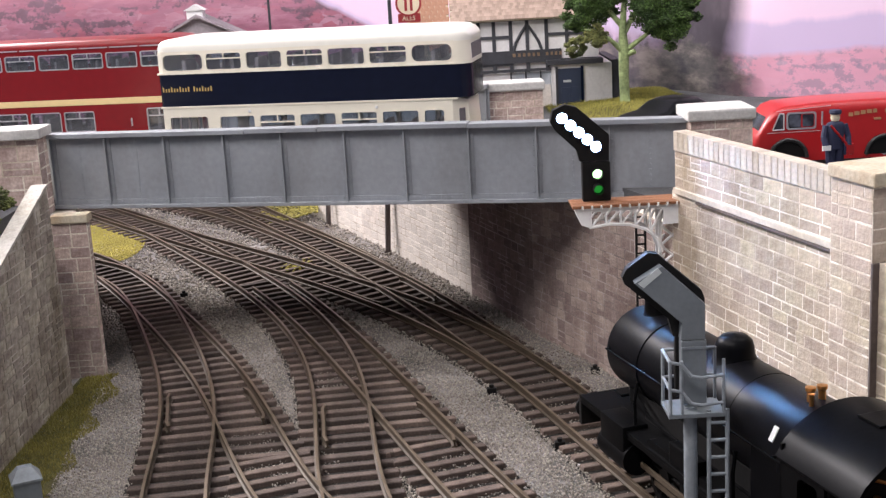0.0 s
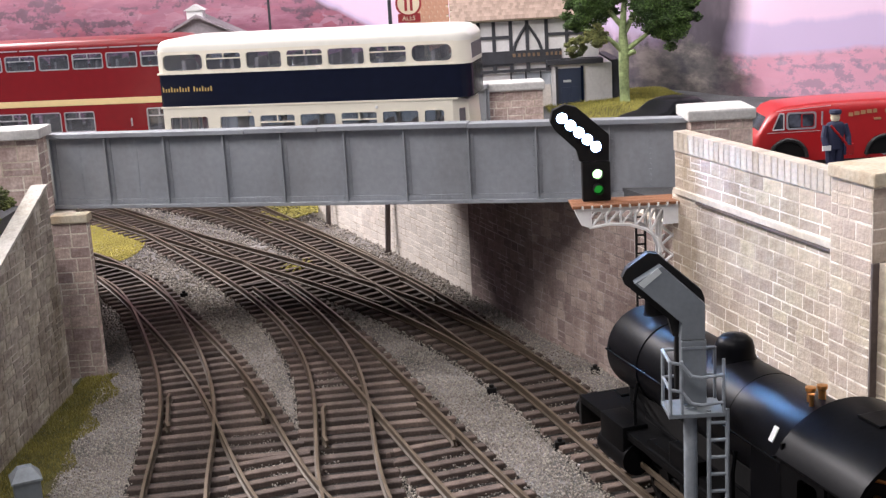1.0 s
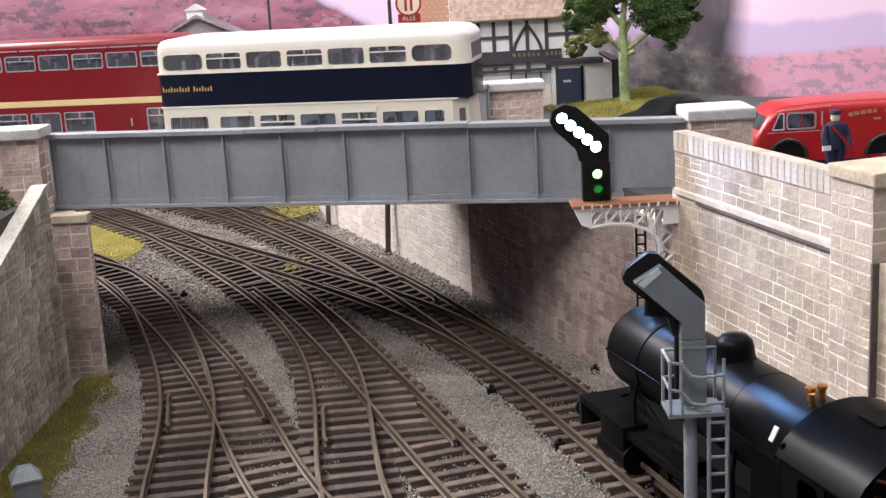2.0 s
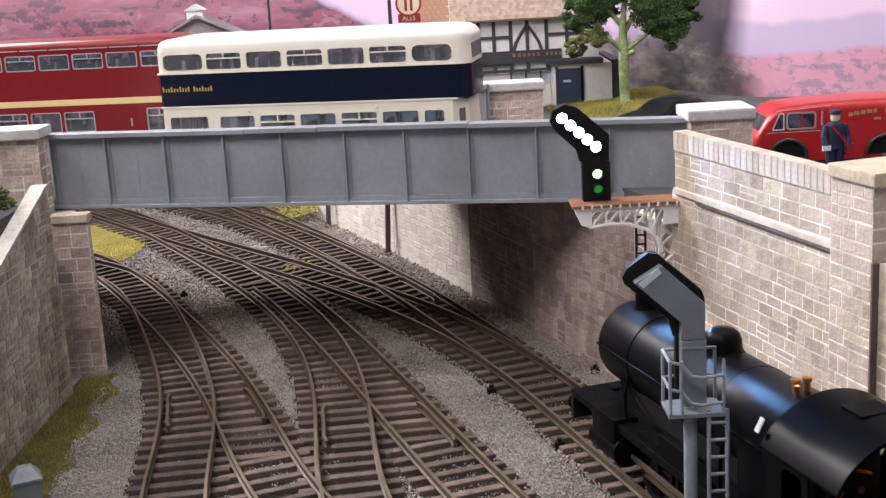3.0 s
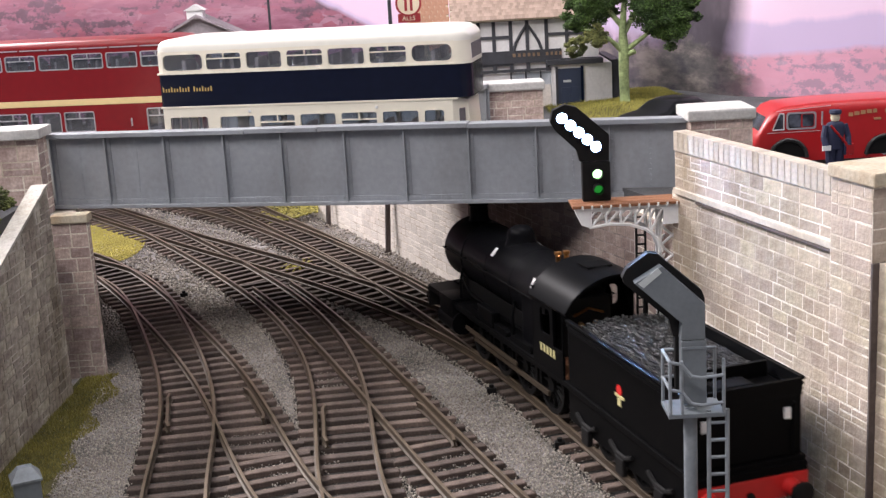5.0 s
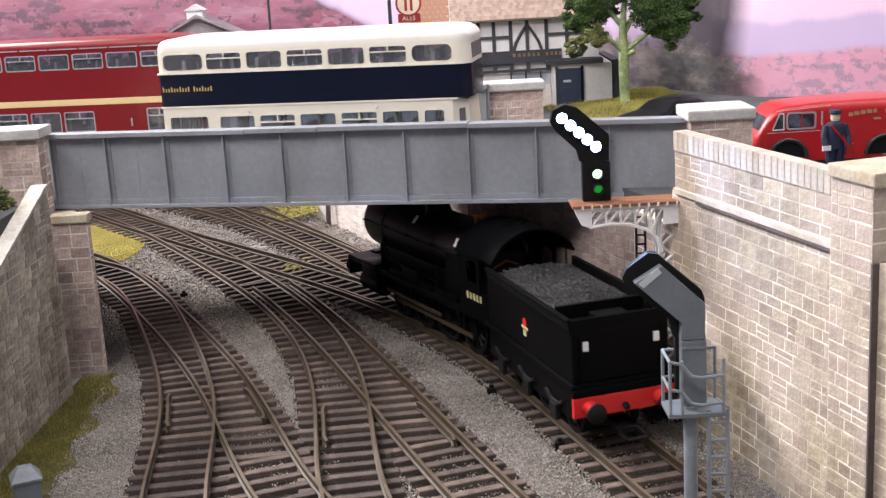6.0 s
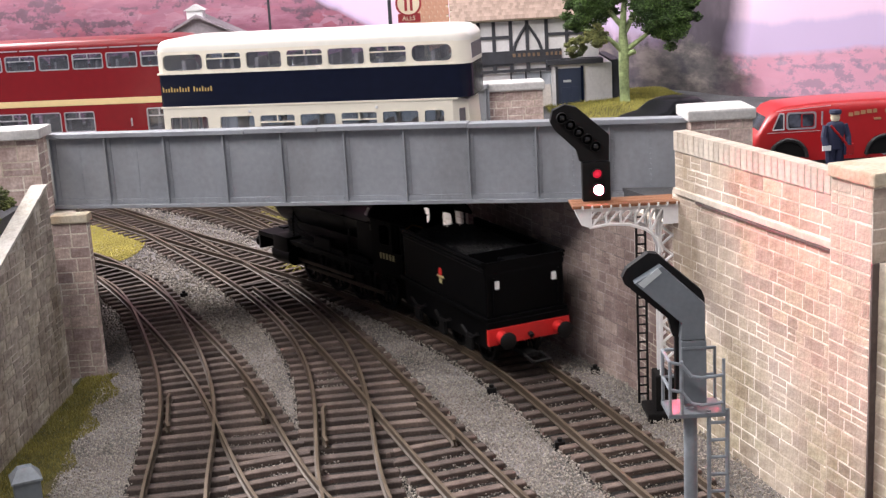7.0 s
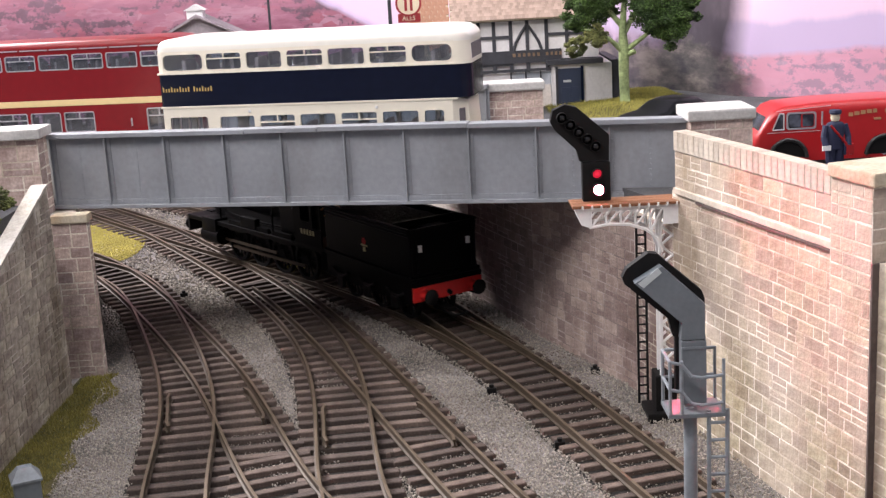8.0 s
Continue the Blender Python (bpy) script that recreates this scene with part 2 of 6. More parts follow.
# ---- building helpers: meshes are described in millimetres ----
def finish(bm, material, smooth=False):
    for v in bm.verts:
        v.co *= MM
    bmesh.ops.recalc_face_normals(bm, faces=bm.faces)
    me = bpy.data.meshes.new("mesh")
    bm.to_mesh(me)
    bm.free()
    for m in (material if isinstance(material, (list, tuple)) else [material]):
        me.materials.append(m)
    if smooth:
        for p in me.polygons:
            p.use_smooth = True
        me.set_sharp_from_angle(angle=radians(38))
    return me


def part(name, bm, material, parent=None, label="", smooth=False, at=None):
    o = new(name, finish(bm, material, smooth) if isinstance(bm, bmesh.types.BMesh) else bm)
    o.parent = parent
    if at is not None:
        o.matrix_basis = at
    if label:
        o["label"] = label
    return o


def thing(name, label, category, group="", kind="", at=None):
    o = new(name)
    o.empty_display_size = 0.005
    if at is not None:
        o.matrix_basis = at
    return tagged(o, label, category, group, kind)


def at(x, y, z, rx=0, ry=0, rz=0):
    return pose(x * MM, y * MM, z * MM, rx, ry, rz)


def box(bm, x0, x1, y0, y1, z0, z1, m=None, bevel=0.0):
    vs = [bm.verts.new((x, y, z)) for z in (z0, z1) for y in (y0, y1) for x in (x0, x1)]
    fs = [bm.faces.new([vs[i] for i in f]) for f in ((0, 2, 3, 1), (4, 5, 7, 6), (0, 1, 5, 4), (2, 6, 7, 3), (0, 4, 6, 2), (1, 3, 7, 5))]
    if bevel:
        es = list({e for f in fs for e in f.edges})
        r = bmesh.ops.bevel(bm, geom=es, offset=bevel, segments=2, affect="EDGES", profile=0.6)
        vs = list({v for f in r["faces"] for v in f.verts} | {v for v in vs if v.is_valid})
    if m is not None:
        bmesh.ops.transform(bm, matrix=m, verts=vs)
    return vs


def B(*a, **k):
    bm = bmesh.new()
    box(bm, *a, **k)
    return bm


def rod(bm, p, q, r, n=10, r2=None, cap=True):
    p, q = Vector(p), Vector(q)
    t = (q - p).normalized()
    u = t.orthogonal().normalized()
    v = t.cross(u)
    rings = []
    for c, rr in ((p, r), (q, r if r2 is None else r2)):
        rings.append([bm.verts.new(c + rr * (math.cos(2 * math.pi * i / n) * u + math.sin(2 * math.pi * i / n) * v)) for i in range(n)])
    for i in range(n):
        bm.faces.new((rings[0][i], rings[0][(i + 1) % n], rings[1][(i + 1) % n], rings[1][i]))
    if cap:
        bm.faces.new(rings[0][::-1])
        bm.faces.new(rings[1])


def tube(bm, pts, r, n=8):
    for a, b in zip(pts[:-1], pts[1:]):
        rod(bm, a, b, r, n)


def lathe(bm, profile, axis_p, axis_t, n=24):
    """Turn a profile of (radius, along) round an axis."""
    t = Vector(axis_t).normalized()
    u = t.orthogonal().normalized()
    v = t.cross(u)
    rings = []
    for r, h in profile:
        c = Vector(axis_p) + h * t
        if r < 1e-6:
            rings.append([bm.verts.new(c)])
        else:
            rings.append([bm.verts.new(c + r * (math.cos(2 * math.pi * i / n) * u + math.sin(2 * math.pi * i / n) * v)) for i in range(n)])
    for a, b in zip(rings[:-1], rings[1:]):
        for i in range(n):
            j = (i + 1) % n
            if len(a) == 1 and len(b) == 1:
                continue
            if len(a) == 1:
                bm.faces.new((a[0], b[j], b[i]))
            elif len(b) == 1:
                bm.faces.new((a[i], a[j], b[0]))
            else:
                bm.faces.new((a[i], a[j], b[j], b[i]))


def loft(bm, sections, close=True, caps=True):
    """Skin a list of equal-length rings of points."""
    rings = [[bm.verts.new(p) for p in s] for s in sections]
    n = len(rings[0])
    for a, b in zip(rings[:-1], rings[1:]):
        for i in range(n if close else n - 1):
            bm.faces.new((a[i], a[(i + 1) % n], b[(i + 1) % n], b[i]))
    if caps and close:
        bm.faces.new(rings[0][::-1])
        bm.faces.new(rings[-1])
    return rings


def prism(bm, outline, y0, y1, m=None):
    """An outline of (x, z) pulled from y0 to y1."""
    a = [bm.verts.new((x, y0, z)) for x, z in outline]
    b = [bm.verts.new((x, y1, z)) for x, z in outline]
    n = len(a)
    bm.faces.new(a)
    bm.faces.new(b[::-1])
    for i in range(n):
        bm.faces.new((a[i], b[i], b[(i + 1) % n], a[(i + 1) % n]))
    if m is not None:
        bmesh.ops.transform(bm, matrix=m, verts=a + b)


def lettering(name, text, size, material, parent, at_m, label="", stretch=1.0):
    """Raised letters from the built-in font, as a mesh part; size in millimetres."""
    c = bpy.data.curves.new("letters", "FONT")
    c.body, c.size, c.extrude, c.align_x = text, size * MM, 0.00003, "LEFT"
    tmp = new("letters", c)
    me = bpy.data.meshes.new_from_object(tmp)
    bpy.data.objects.remove(tmp)
    me.materials.clear()
    me.materials.append(material)
    o = part(name, me, material, parent, label)
    o.matrix_basis = at_m @ Matrix.Diagonal((stretch, 1, 1, 1))
    return o


def cloud_of(points, sizes, material, name, seed, flat=1.0, parent=None):
    """Many small irregular stones or clumps as one mesh: jittered octahedra."""
    rng = np.random.default_rng(seed)
    n = len(points)
    octa = np.array([(1, 0, 0), (-1, 0, 0), (0, 1, 0), (0, -1, 0), (0, 0, 1), (0, 0, -1)], float)
    tris = np.array([(0, 2, 4), (2, 1, 4), (1, 3, 4), (3, 0, 4), (2, 0, 5), (1, 2, 5), (3, 1, 5), (0, 3, 5)])
    q = rng.normal(size=(n, 4))
    q /= np.linalg.norm(q, axis=1)[:, None]
    w, x, y, z = q.T
    rot = np.stack([1 - 2 * (y * y + z * z), 2 * (x * y - w * z), 2 * (x * z + w * y), 2 * (x * y + w * z), 1 - 2 * (x * x + z * z),
                    2 * (y * z - w * x), 2 * (x * z - w * y), 2 * (y * z + w * x), 1 - 2 * (x * x + y * y)], 1).reshape(n, 3, 3)
    local = octa[None] * rng.uniform(0.65, 1.25, (n, 6, 1)) * np.asarray(sizes)[:, None, None]
    v = np.einsum("nij,nkj->nki", rot, local)
    v[:, :, 2] *= flat
    v = (v + np.asarray(points)[:, None, :]) * MM
    me = bpy.data.meshes.new("stones")
    me.vertices.add(n * 6)
    me.vertices.foreach_set("co", v.reshape(-1))
    f = (tris[None] + 6 * np.arange(n)[:, None, None]).reshape(-1)
    me.loops.add(len(f))
    me.loops.foreach_set("vertex_index", f.astype(np.int32))
    me.polygons.add(n * 8)
    me.polygons.foreach_set("loop_start", np.arange(0, len(f), 3, dtype=np.int32))
    me.update(calc_edges=True)
    me.validate()
    me.materials.append(material)
    o = new(name, me)
    o.parent = parent
    return o


# ---- the railway: six routes, x as a polynomial of (y - 450) / 100, millimetres; rail tops at height 0 ----
ROUTES = {
    "left_curve": ((-2.9, -1.8, 5.4, -5.58, -31.31, -103.23), 225, 640, 0.00),
    "left_branch": ((-1.46, 0.78, 2.73, -6.17, -42.84, -94.6), 225, 640, 0.05),
    "centre_curve": ((-0.467, 1.973, -0.176, -13.685, -26.61, -48.03), 225, 790, 0.00),
    "centre_branch": ((-1.73, -3.71, -35.69, -40.36), 225, 545, 0.05),
    "main_curve": ((-0.344, 2.232, -1.153, -15.874, -48.03, 8.675), 30, 790, 0.02),
    "main_straight": ((-0.18, 0.66, -0.9, -4.58, -35.55, 11.63), 420, 800, 0.07),
    "main_branch": ((0.31, -1.05, -3.21, -35.24, 11.23), 560, 800, 0.10),
}


def centre(route, y):
    c = ROUTES[route][0]
    if route == "main_curve" and y < 352:
        p, t, n = centre(route, 352)
        return p + t * ((y - 352) / t.y), t, n
    u = (y - 450) / 100
    x = sum(k * u ** (len(c) - 1 - i) for i, k in enumerate(c))
    d = sum(k * (len(c) - 1 - i) * u ** (len(c) - 2 - i) for i, k in enumerate(c) if i < len(c) - 1) / 100
    t = Vector((d, 1)).normalized()
    return Vector((x, y)), t, Vector((t.y, -t.x))


def stations(route, step, y0=None, y1=None):
    """Points at even steps along a route: place, way, right-hand way."""
    y = ROUTES[route][1] if y0 is None else y0
    end = ROUTES[route][2] if y1 is None else y1
    out = []
    while y < end:
        c = centre(route, y)
        out.append(c)
        y += step * c[1].y
    return out


GROUND = -4.6
ground = B(-900, 900, -150, 1100, -16, GROUND)
tagged(part("ground", ground, BALLAST_BED), "grey ballasted baseboard of the model railway", "ground", kind="structure")

RAIL_SECTION = [(-0.85, -2.6), (0.85, -2.6), (0.85, -2.25), (0.25, -2.0), (0.25, -0.9), (0.5, -0.6), (0.5, -0.05), (0.42, 0.0), (-0.42, 0.0), (-0.5, -0.05),
                (-0.5, -0.6), (-0.25, -0.9), (-0.25, -2.0), (-0.85, -2.25)]


def rail(bm, pts, lift):
    secs = []
    for i, p in enumerate(pts):
        t = (pts[min(i + 1, len(pts) - 1)] - pts[max(i - 1, 0)]).normalized()
        r = Vector((t.y, -t.x))
        secs.append([(p.x + r.x * a, p.y + r.y * a, z + lift) for a, z in RAIL_SECTION])
    loft(bm, secs)


def rail_part(name, pts, lift, parent):
    bm = bmesh.new()
    rail(bm, pts, lift)
    bm.faces.ensure_lookup_table()
    for f in bm.faces:
        f.material_index = 1 if all(v.co.z > lift - 0.02 for v in f.verts) else 0
    return part(name, bm, [RAIL, RAIL_TOP], parent)


TRACK_LABEL = "weathered model railway track with brown sleepers and rusty rails on ballast"
track_things = {}
for r in ROUTES:
    track_things[r] = thing("railway_track", TRACK_LABEL, "railway track", "railway tracks")
    lift = ROUTES[r][3]
    sts = stations(r, 5.0)
    for sgn in (-1, 1):
        rail_part("rail", [c + n * (8.75 * sgn) for c, t, n in sts], lift, track_things[r])

# guard rails beside the crossings
for r, y0, y1, sgn in (("left_curve", 372, 404, -1), ("left_branch", 372, 404, 1), ("centre_curve", 352, 386, -1), ("centre_branch", 345, 382, 1),
                       ("main_curve", 505, 545, -1), ("main_straight", 505, 545, 1)):
    pts = []
    sts = stations(r, 4.0, y0, y1)
    for i, (c, t, n) in enumerate(sts):
        flare = 0.9 if i in (0, len(sts) - 1) else 0.0
        pts.append(c + n * (sgn * (8.75 - 2.4 - flare)))
    rail_part("guard_rail", pts, -0.15, track_things[r])


def sleeper_part(parent, a, b, w=3.0, drop=0.0):
    d = b - a
    bm = B(0, d.length, -w / 2, w / 2, -4.4, -2.5)
    top = [e for e in bm.edges if all(v.co.z > -3 for v in e.verts)]
    bmesh.ops.bevel(bm, geom=top, offset=0.25, segments=1, affect="EDGES")
    part("sleeper", bm, SLEEPER, parent, at=at(a.x, a.y, -drop, 0, 0, math.degrees(math.atan2(d.y, d.x))))


PAIRS = (("left_curve", "left_branch"), ("centre_curve", "centre_branch"), ("main_curve", "main_straight"), ("main_straight", "main_branch"), ("main_curve", "centre_curve"))
SPACING, HALF = 7.5, 14.5


def lateral(route, p, n):
    """Where the line from p along n meets a route, as a distance along n; None beyond its ends."""
    lo, hi = ROUTES[route][1], ROUTES[route][2]
    d = 0.0
    for _ in range(12):
        y = p.y + n.y * d
        if not lo < y < hi:
            return None
        q, t, m = centre(route, y)
        d += (q - (p + n * d)).dot(m) / max(0.2, n.dot(m))
    return d


rng = random.Random(3)
beds = []
for r in ROUTES:
    for c, t, n in stations(r, SPACING, max(ROUTES[r][1], 232)):
        lo, hi = -HALF, HALF
        skip = False
        for a, b in PAIRS:
            if r in (a, b):
                d = lateral(b if r == a else a, c, n)
                if d is not None and abs(d) < 24.5:
                    if r == b:
                        skip = True
                    lo, hi = min(lo, d - HALF), max(hi, d + HALF)
        if skip:
            continue
        j = rng.uniform(-0.4, 0.4)
        sleeper_part(track_things[r], c + n * (lo + j), c + n * (hi + j), 3.0 + rng.uniform(-0.25, 0.25), 0.06 * list(ROUTES).index(r) + rng.uniform(0, 0.04))
        beds.append((c, t, n, lo, hi))

# the dirty bed, near-black for the shade between the sleepers, and loose ballast stones
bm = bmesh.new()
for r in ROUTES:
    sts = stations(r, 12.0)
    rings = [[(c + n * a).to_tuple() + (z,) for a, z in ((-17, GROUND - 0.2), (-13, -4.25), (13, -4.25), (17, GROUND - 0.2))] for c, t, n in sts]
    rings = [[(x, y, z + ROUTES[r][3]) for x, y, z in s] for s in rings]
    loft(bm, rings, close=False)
tagged(part("track_bed", bm, TRACK_BED), "dark brown ballast bed under the tracks, colour deepened for shade", "ballast", kind="stuff")

nrng = np.random.default_rng(5)
N = 430000
pts = np.stack([nrng.uniform(-240, 150, N), nrng.uniform(262, 780, N)], 1)
keep = nrng.uniform(size=N) < np.clip(1.3 - (pts[:, 1] - 262) / 330, 0.16, 1)
pts = pts[keep]
near = np.full(len(pts), 99.0)
for r in ROUTES:
    c, y0, y1, _ = ROUTES[r]
    u = (pts[:, 1] - 450) / 100
    if r == "main_curve":
        u = np.maximum(u, -0.98)
    x = np.polyval(c, u)
    if r == "main_curve":
        x = x + np.maximum(352 - pts[:, 1], 0) * 0.3
    d = np.polyval(np.polyder(np.array(c)), u) / 100
    dist = np.abs(pts[:, 0] - x) / np.sqrt(1 + d * d)
    dist[(pts[:, 1] < y0) | (pts[:, 1] > y1)] = 99
    near = np.minimum(near, dist)
size = np.where(pts[:, 1] < 480, 0.36, 0.6)
wall_x = np.interp(pts[:, 1], [230, 303, 339, 391, 419, 459, 497, 523, 565, 606, 681, 760], [106, 87, 79, 62, 51, 34, 21, 10, -7, -24, -60, -98])
far_wall = pts[:, 0] < wall_x - 2
heap = np.clip((pts[:, 0] - wall_x + 16) / 14, 0, 1) * 1.6
out = (near > 13.6) & far_wall & (pts[:, 0] > -134 - np.clip((pts[:, 1] - 440) * 0.9, 0, 200)) & ~((pts[:, 0] < -116 - (pts[:, 1] - 320) * 0.1) & (pts[:, 1] < 436))
z = GROUND + 0.25 + nrng.uniform(0, 0.5, len(pts)) + heap
sz = size * nrng.uniform(0.6, 1.25, len(pts))
tagged(cloud_of(np.column_stack([pts, z])[out], sz[out], BALLAST, "ballast", 7), "loose grey ballast chippings between the tracks", "ballast", kind="stuff")
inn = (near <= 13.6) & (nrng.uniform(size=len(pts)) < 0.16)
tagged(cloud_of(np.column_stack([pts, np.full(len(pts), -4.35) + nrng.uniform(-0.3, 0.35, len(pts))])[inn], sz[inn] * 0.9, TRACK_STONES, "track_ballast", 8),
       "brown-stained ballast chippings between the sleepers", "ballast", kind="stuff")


pale = (near < 7.2) & (pts[:, 1] < 430) & (np.sin(pts[:, 0] * 0.11 + 1.0) + np.sin(pts[:, 1] * 0.083 + pts[:, 0] * 0.05) > 0.55) & (nrng.uniform(size=len(pts)) < 0.45)
pale |= (near < 12.5) & (pts[:, 1] < 405) & (pts[:, 0] > 12) & (np.sin(pts[:, 1] * 0.17 + 0.6) + np.sin(pts[:, 0] * 0.21 + pts[:, 1] * 0.05) > 0.1) & (nrng.uniform(size=len(pts)) < 0.3)
tagged(cloud_of(np.column_stack([pts, np.full(len(pts), -3.75) + nrng.uniform(-0.45, 0.35, len(pts))])[pale], sz[pale] * 0.85, BALLAST, "spilt_ballast", 9),
       "pale ballast chippings spilt between the sleepers", "ballast", kind="stuff")


# ---- stone walls: a mortar core with courses of proud stones ----
stone_meshes = {}


def stone_mesh(w, h, d, material):
    key = (round(w, 1), round(h, 1), d, material.name)
    if key not in stone_meshes:
        bm = bmesh.new()
        i = min(0.14, h * 0.06)
        front = [(i, -d, i), (w - i, -d, i), (w - i, -d, h - i), (i, -d, h - i)]
        back = [(0, 0.0, 0), (w, 0.0, 0), (w, 0.0, h), (0, 0.0, h)]
        loft(bm, [back, front], caps=False)
        bm.faces.new([v for v in bm.verts if v.co.y < -d * 0.5])
        stone_meshes[key] = finish(bm, material)
    return stone_meshes[key]


stone_jobs = []


def stone_face(parent, a, b, z0, z1, seed, material, course=(2.4, 4.3), length=(3.2, 8.6), joint=0.40, proud=0.045, singly=True, base=None):
    """Queue coursed stones on the face from plan point a to b, seen from the right-hand side of a->b."""
    stone_jobs.append((parent, Vector(a), Vector(b), z0, z1, seed, material, course, length, joint, proud, singly, base))


def lay_stones():
    for parent, a, b, z0, z1, seed, material, course, length, joint, proud, singly, base in stone_jobs:
        rng = random.Random(seed)
        d = b - a
        L, ang = d.length, math.atan2(d.y, d.x)
        m = Matrix.Translation((a.x * MM, a.y * MM, 0)) @ Matrix.Rotation(ang, 4, "Z")
        joined = bmesh.new()
        z = z0 + joint / 2
        while z < z1 - 1.2:
            h = round(rng.uniform(*course), 1)
            if z + h > z1 - 1.5:
                h = round(z1 - z - joint / 2, 1)
            x = joint / 2
            first = True
            while x < L - 0.8:
                w = round(rng.uniform(*length) * (0.6 if first and rng.random() < 0.5 else 1), 0) + 0.5
                first = False
                if x + w > L - 2.5:
                    w = round(L - x - joint / 2, 1)
                hh = h
                if rng.random() < 0.2 and h > 3.0:
                    hh = round(h / 2 - joint / 2, 1)
                for k in range(2 if hh < h else 1):
                    me = stone_mesh(w, hh, proud, material)
                    mm = m @ Matrix.Translation((x * MM, rng.uniform(-0.08, 0.0) * MM, (z + k * (hh + joint) + rng.uniform(-0.09, 0.09)) * MM)) @ Matrix.Rotation(radians(rng.uniform(-0.8, 0.8)), 4, "Y")
                    if singly:
                        o = new("stone", me)
                        o.parent = parent
                        o.matrix_basis = mm
                    else:
                        base_v = len(joined.verts)
                        joined.from_mesh(me)
                        joined.verts.ensure_lookup_table()
                        bmesh.ops.transform(joined, matrix=mm, verts=joined.verts[base_v:])
                x += w + joint
            z += h + joint
        if not singly:
            me = bpy.data.meshes.new("stones")
            joined.to_mesh(me)
            me.materials.append(material)
            o = new("stonework", me)
            o.parent = parent
            tagged(o, kind="stuff")
        joined.free()


def wall(name, a, b, z0, z1, thick, core, label, kind="structure", category="wall"):
    """The mortar core of a wall on the far (left) side of a->b."""
    a, b = Vector(a), Vector(b)
    L, ang = (b - a).length, math.degrees(math.atan2(b.y - a.y, b.x - a.x))
    w = thing(name, label, category, kind=kind)
    part("core", B(0, L, 0, thick, z0, z1), core, w, at=at(a.x, a.y, 0, 0, 0, ang))
    return w


# right-hand retaining wall: it runs towards the camera from under the bridge
RW = [Vector(p) for p in ((-98, 760), (-60, 681), (-24, 606), (11.5, 519), (34, 459), (51, 419), (62, 391))]
RDIR = (Vector((84, 315)) - Vector((62, 391))).normalized()
RN = Vector((-RDIR.y, RDIR.x))


def rw(d):
    """A plan point on the near retaining wall, d mm towards the camera from where it leaves the bridge."""
    return Vector((62, 391)) + RDIR * d


far_label = "pale sandstone retaining wall beyond the bridge"
for i, (a, b) in enumerate(zip(RW[:3], RW[1:4])):
    w = wall("wall_far_%d" % (i + 1), a, b, GROUND, 62, 8, MORTAR, far_label)
    stone_face(w, a, b, GROUND, 60, 20 + i, STONE_PALE, singly=(i == 2))
# darkest stone deepest in: soot and the bridge's shade put into the colour
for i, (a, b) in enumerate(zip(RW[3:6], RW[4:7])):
    w = wall("wall_abutment_%d" % (i + 1), a, b, GROUND, 56.2, 10, MORTAR_SOOT_SHADE, "sandstone abutment wall under the bridge, darkened for soot and shade")
    stone_face(w, a, b, GROUND, 56, 30 + i, STONE_SOOT_SHADE if i < 1 else STONE_PINK)
END = 230.0
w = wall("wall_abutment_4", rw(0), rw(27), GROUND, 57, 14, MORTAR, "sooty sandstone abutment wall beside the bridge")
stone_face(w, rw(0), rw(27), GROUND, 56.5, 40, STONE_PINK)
near_wall = wall("wall_retaining", rw(27), rw(END), GROUND, 68, 14, MORTAR, "tall sandstone retaining wall with pale mortar joints")
stone_face(near_wall, rw(27), rw(110.4), GROUND, 66.5, 41, STONE)
stone_face(near_wall, rw(127), rw(190), GROUND, 66.5, 42, STONE)
parapet = wall("wall_parapet", rw(29), rw(111), 68, 80.4, 3.6, MORTAR, "sandstone parapet with a course of upright coping stones")
stone_face(parapet, rw(29), rw(110), 69.5, 80.2, 43, STONE)
ang_r = math.degrees(math.atan2(RDIR.y, RDIR.x))
part("string_course", B(0, 81, -0.8, 2, 67.5, 69.3, bevel=0.25), PARAPET_TOP, parapet, "pale string course", at=at(*rw(29), 0, 0, 0, ang_r))
part("drain_pipe", B(0, 67, -0.9, 0.5, 66.6, 67.4, bevel=0.15), PIPE, parapet, "dark drain under the string course", at=at(*rw(43), 0, 0, 0, ang_r))
x = 0.0
while x < 80:
    w = 3.0 + 0.3 * math.sin(x * 7)
    part("coping_stone", B(0, w - 0.2, -0.5, 3.9, 80.4, 86.2, bevel=0.18), PARAPET_TOP, parapet, at=at(*rw(29 + x), 0, 0, 0, ang_r))
    x += w
# buttress pier with a cap at the near end of the parapet
pier = thing("stone_pier", "square sandstone pier with a flat buff cap", "pier")
part("shaft", B(0, 15.9, -1.5, 14, GROUND, 85.4), MORTAR, pier, at=at(*rw(110.6), 0, 0, 0, ang_r))
part("cap", B(-0.6, 17.4, -2.4, 16, 85.4, 88.6, bevel=0.5), BUFF, pier, "buff flat capstone", at=at(*rw(110.6), 0, 0, 0, ang_r))
part("corner_pipe", B(0, 0.6, -1.8, 2, GROUND, 68), PIPE, pier, "dark brown joint beside the pier", at=at(*rw(126.8), 0, 0, 0, ang_r))
stone_face(pier, rw(110.6) - RN * 1.5, rw(126.5) - RN * 1.5, GROUND, 85, 44, STONE)
stone_face(pier, rw(126.5) - RN * 1.5, rw(126.5) + RN * 14, GROUND, 85, 45, STONE)

# ---- bridge: near girder, far girder, deck ----
GA, GB = Vector((-141.5, 455.0)), Vector((84.0, 406.1))
GD = (GB - GA).normalized()
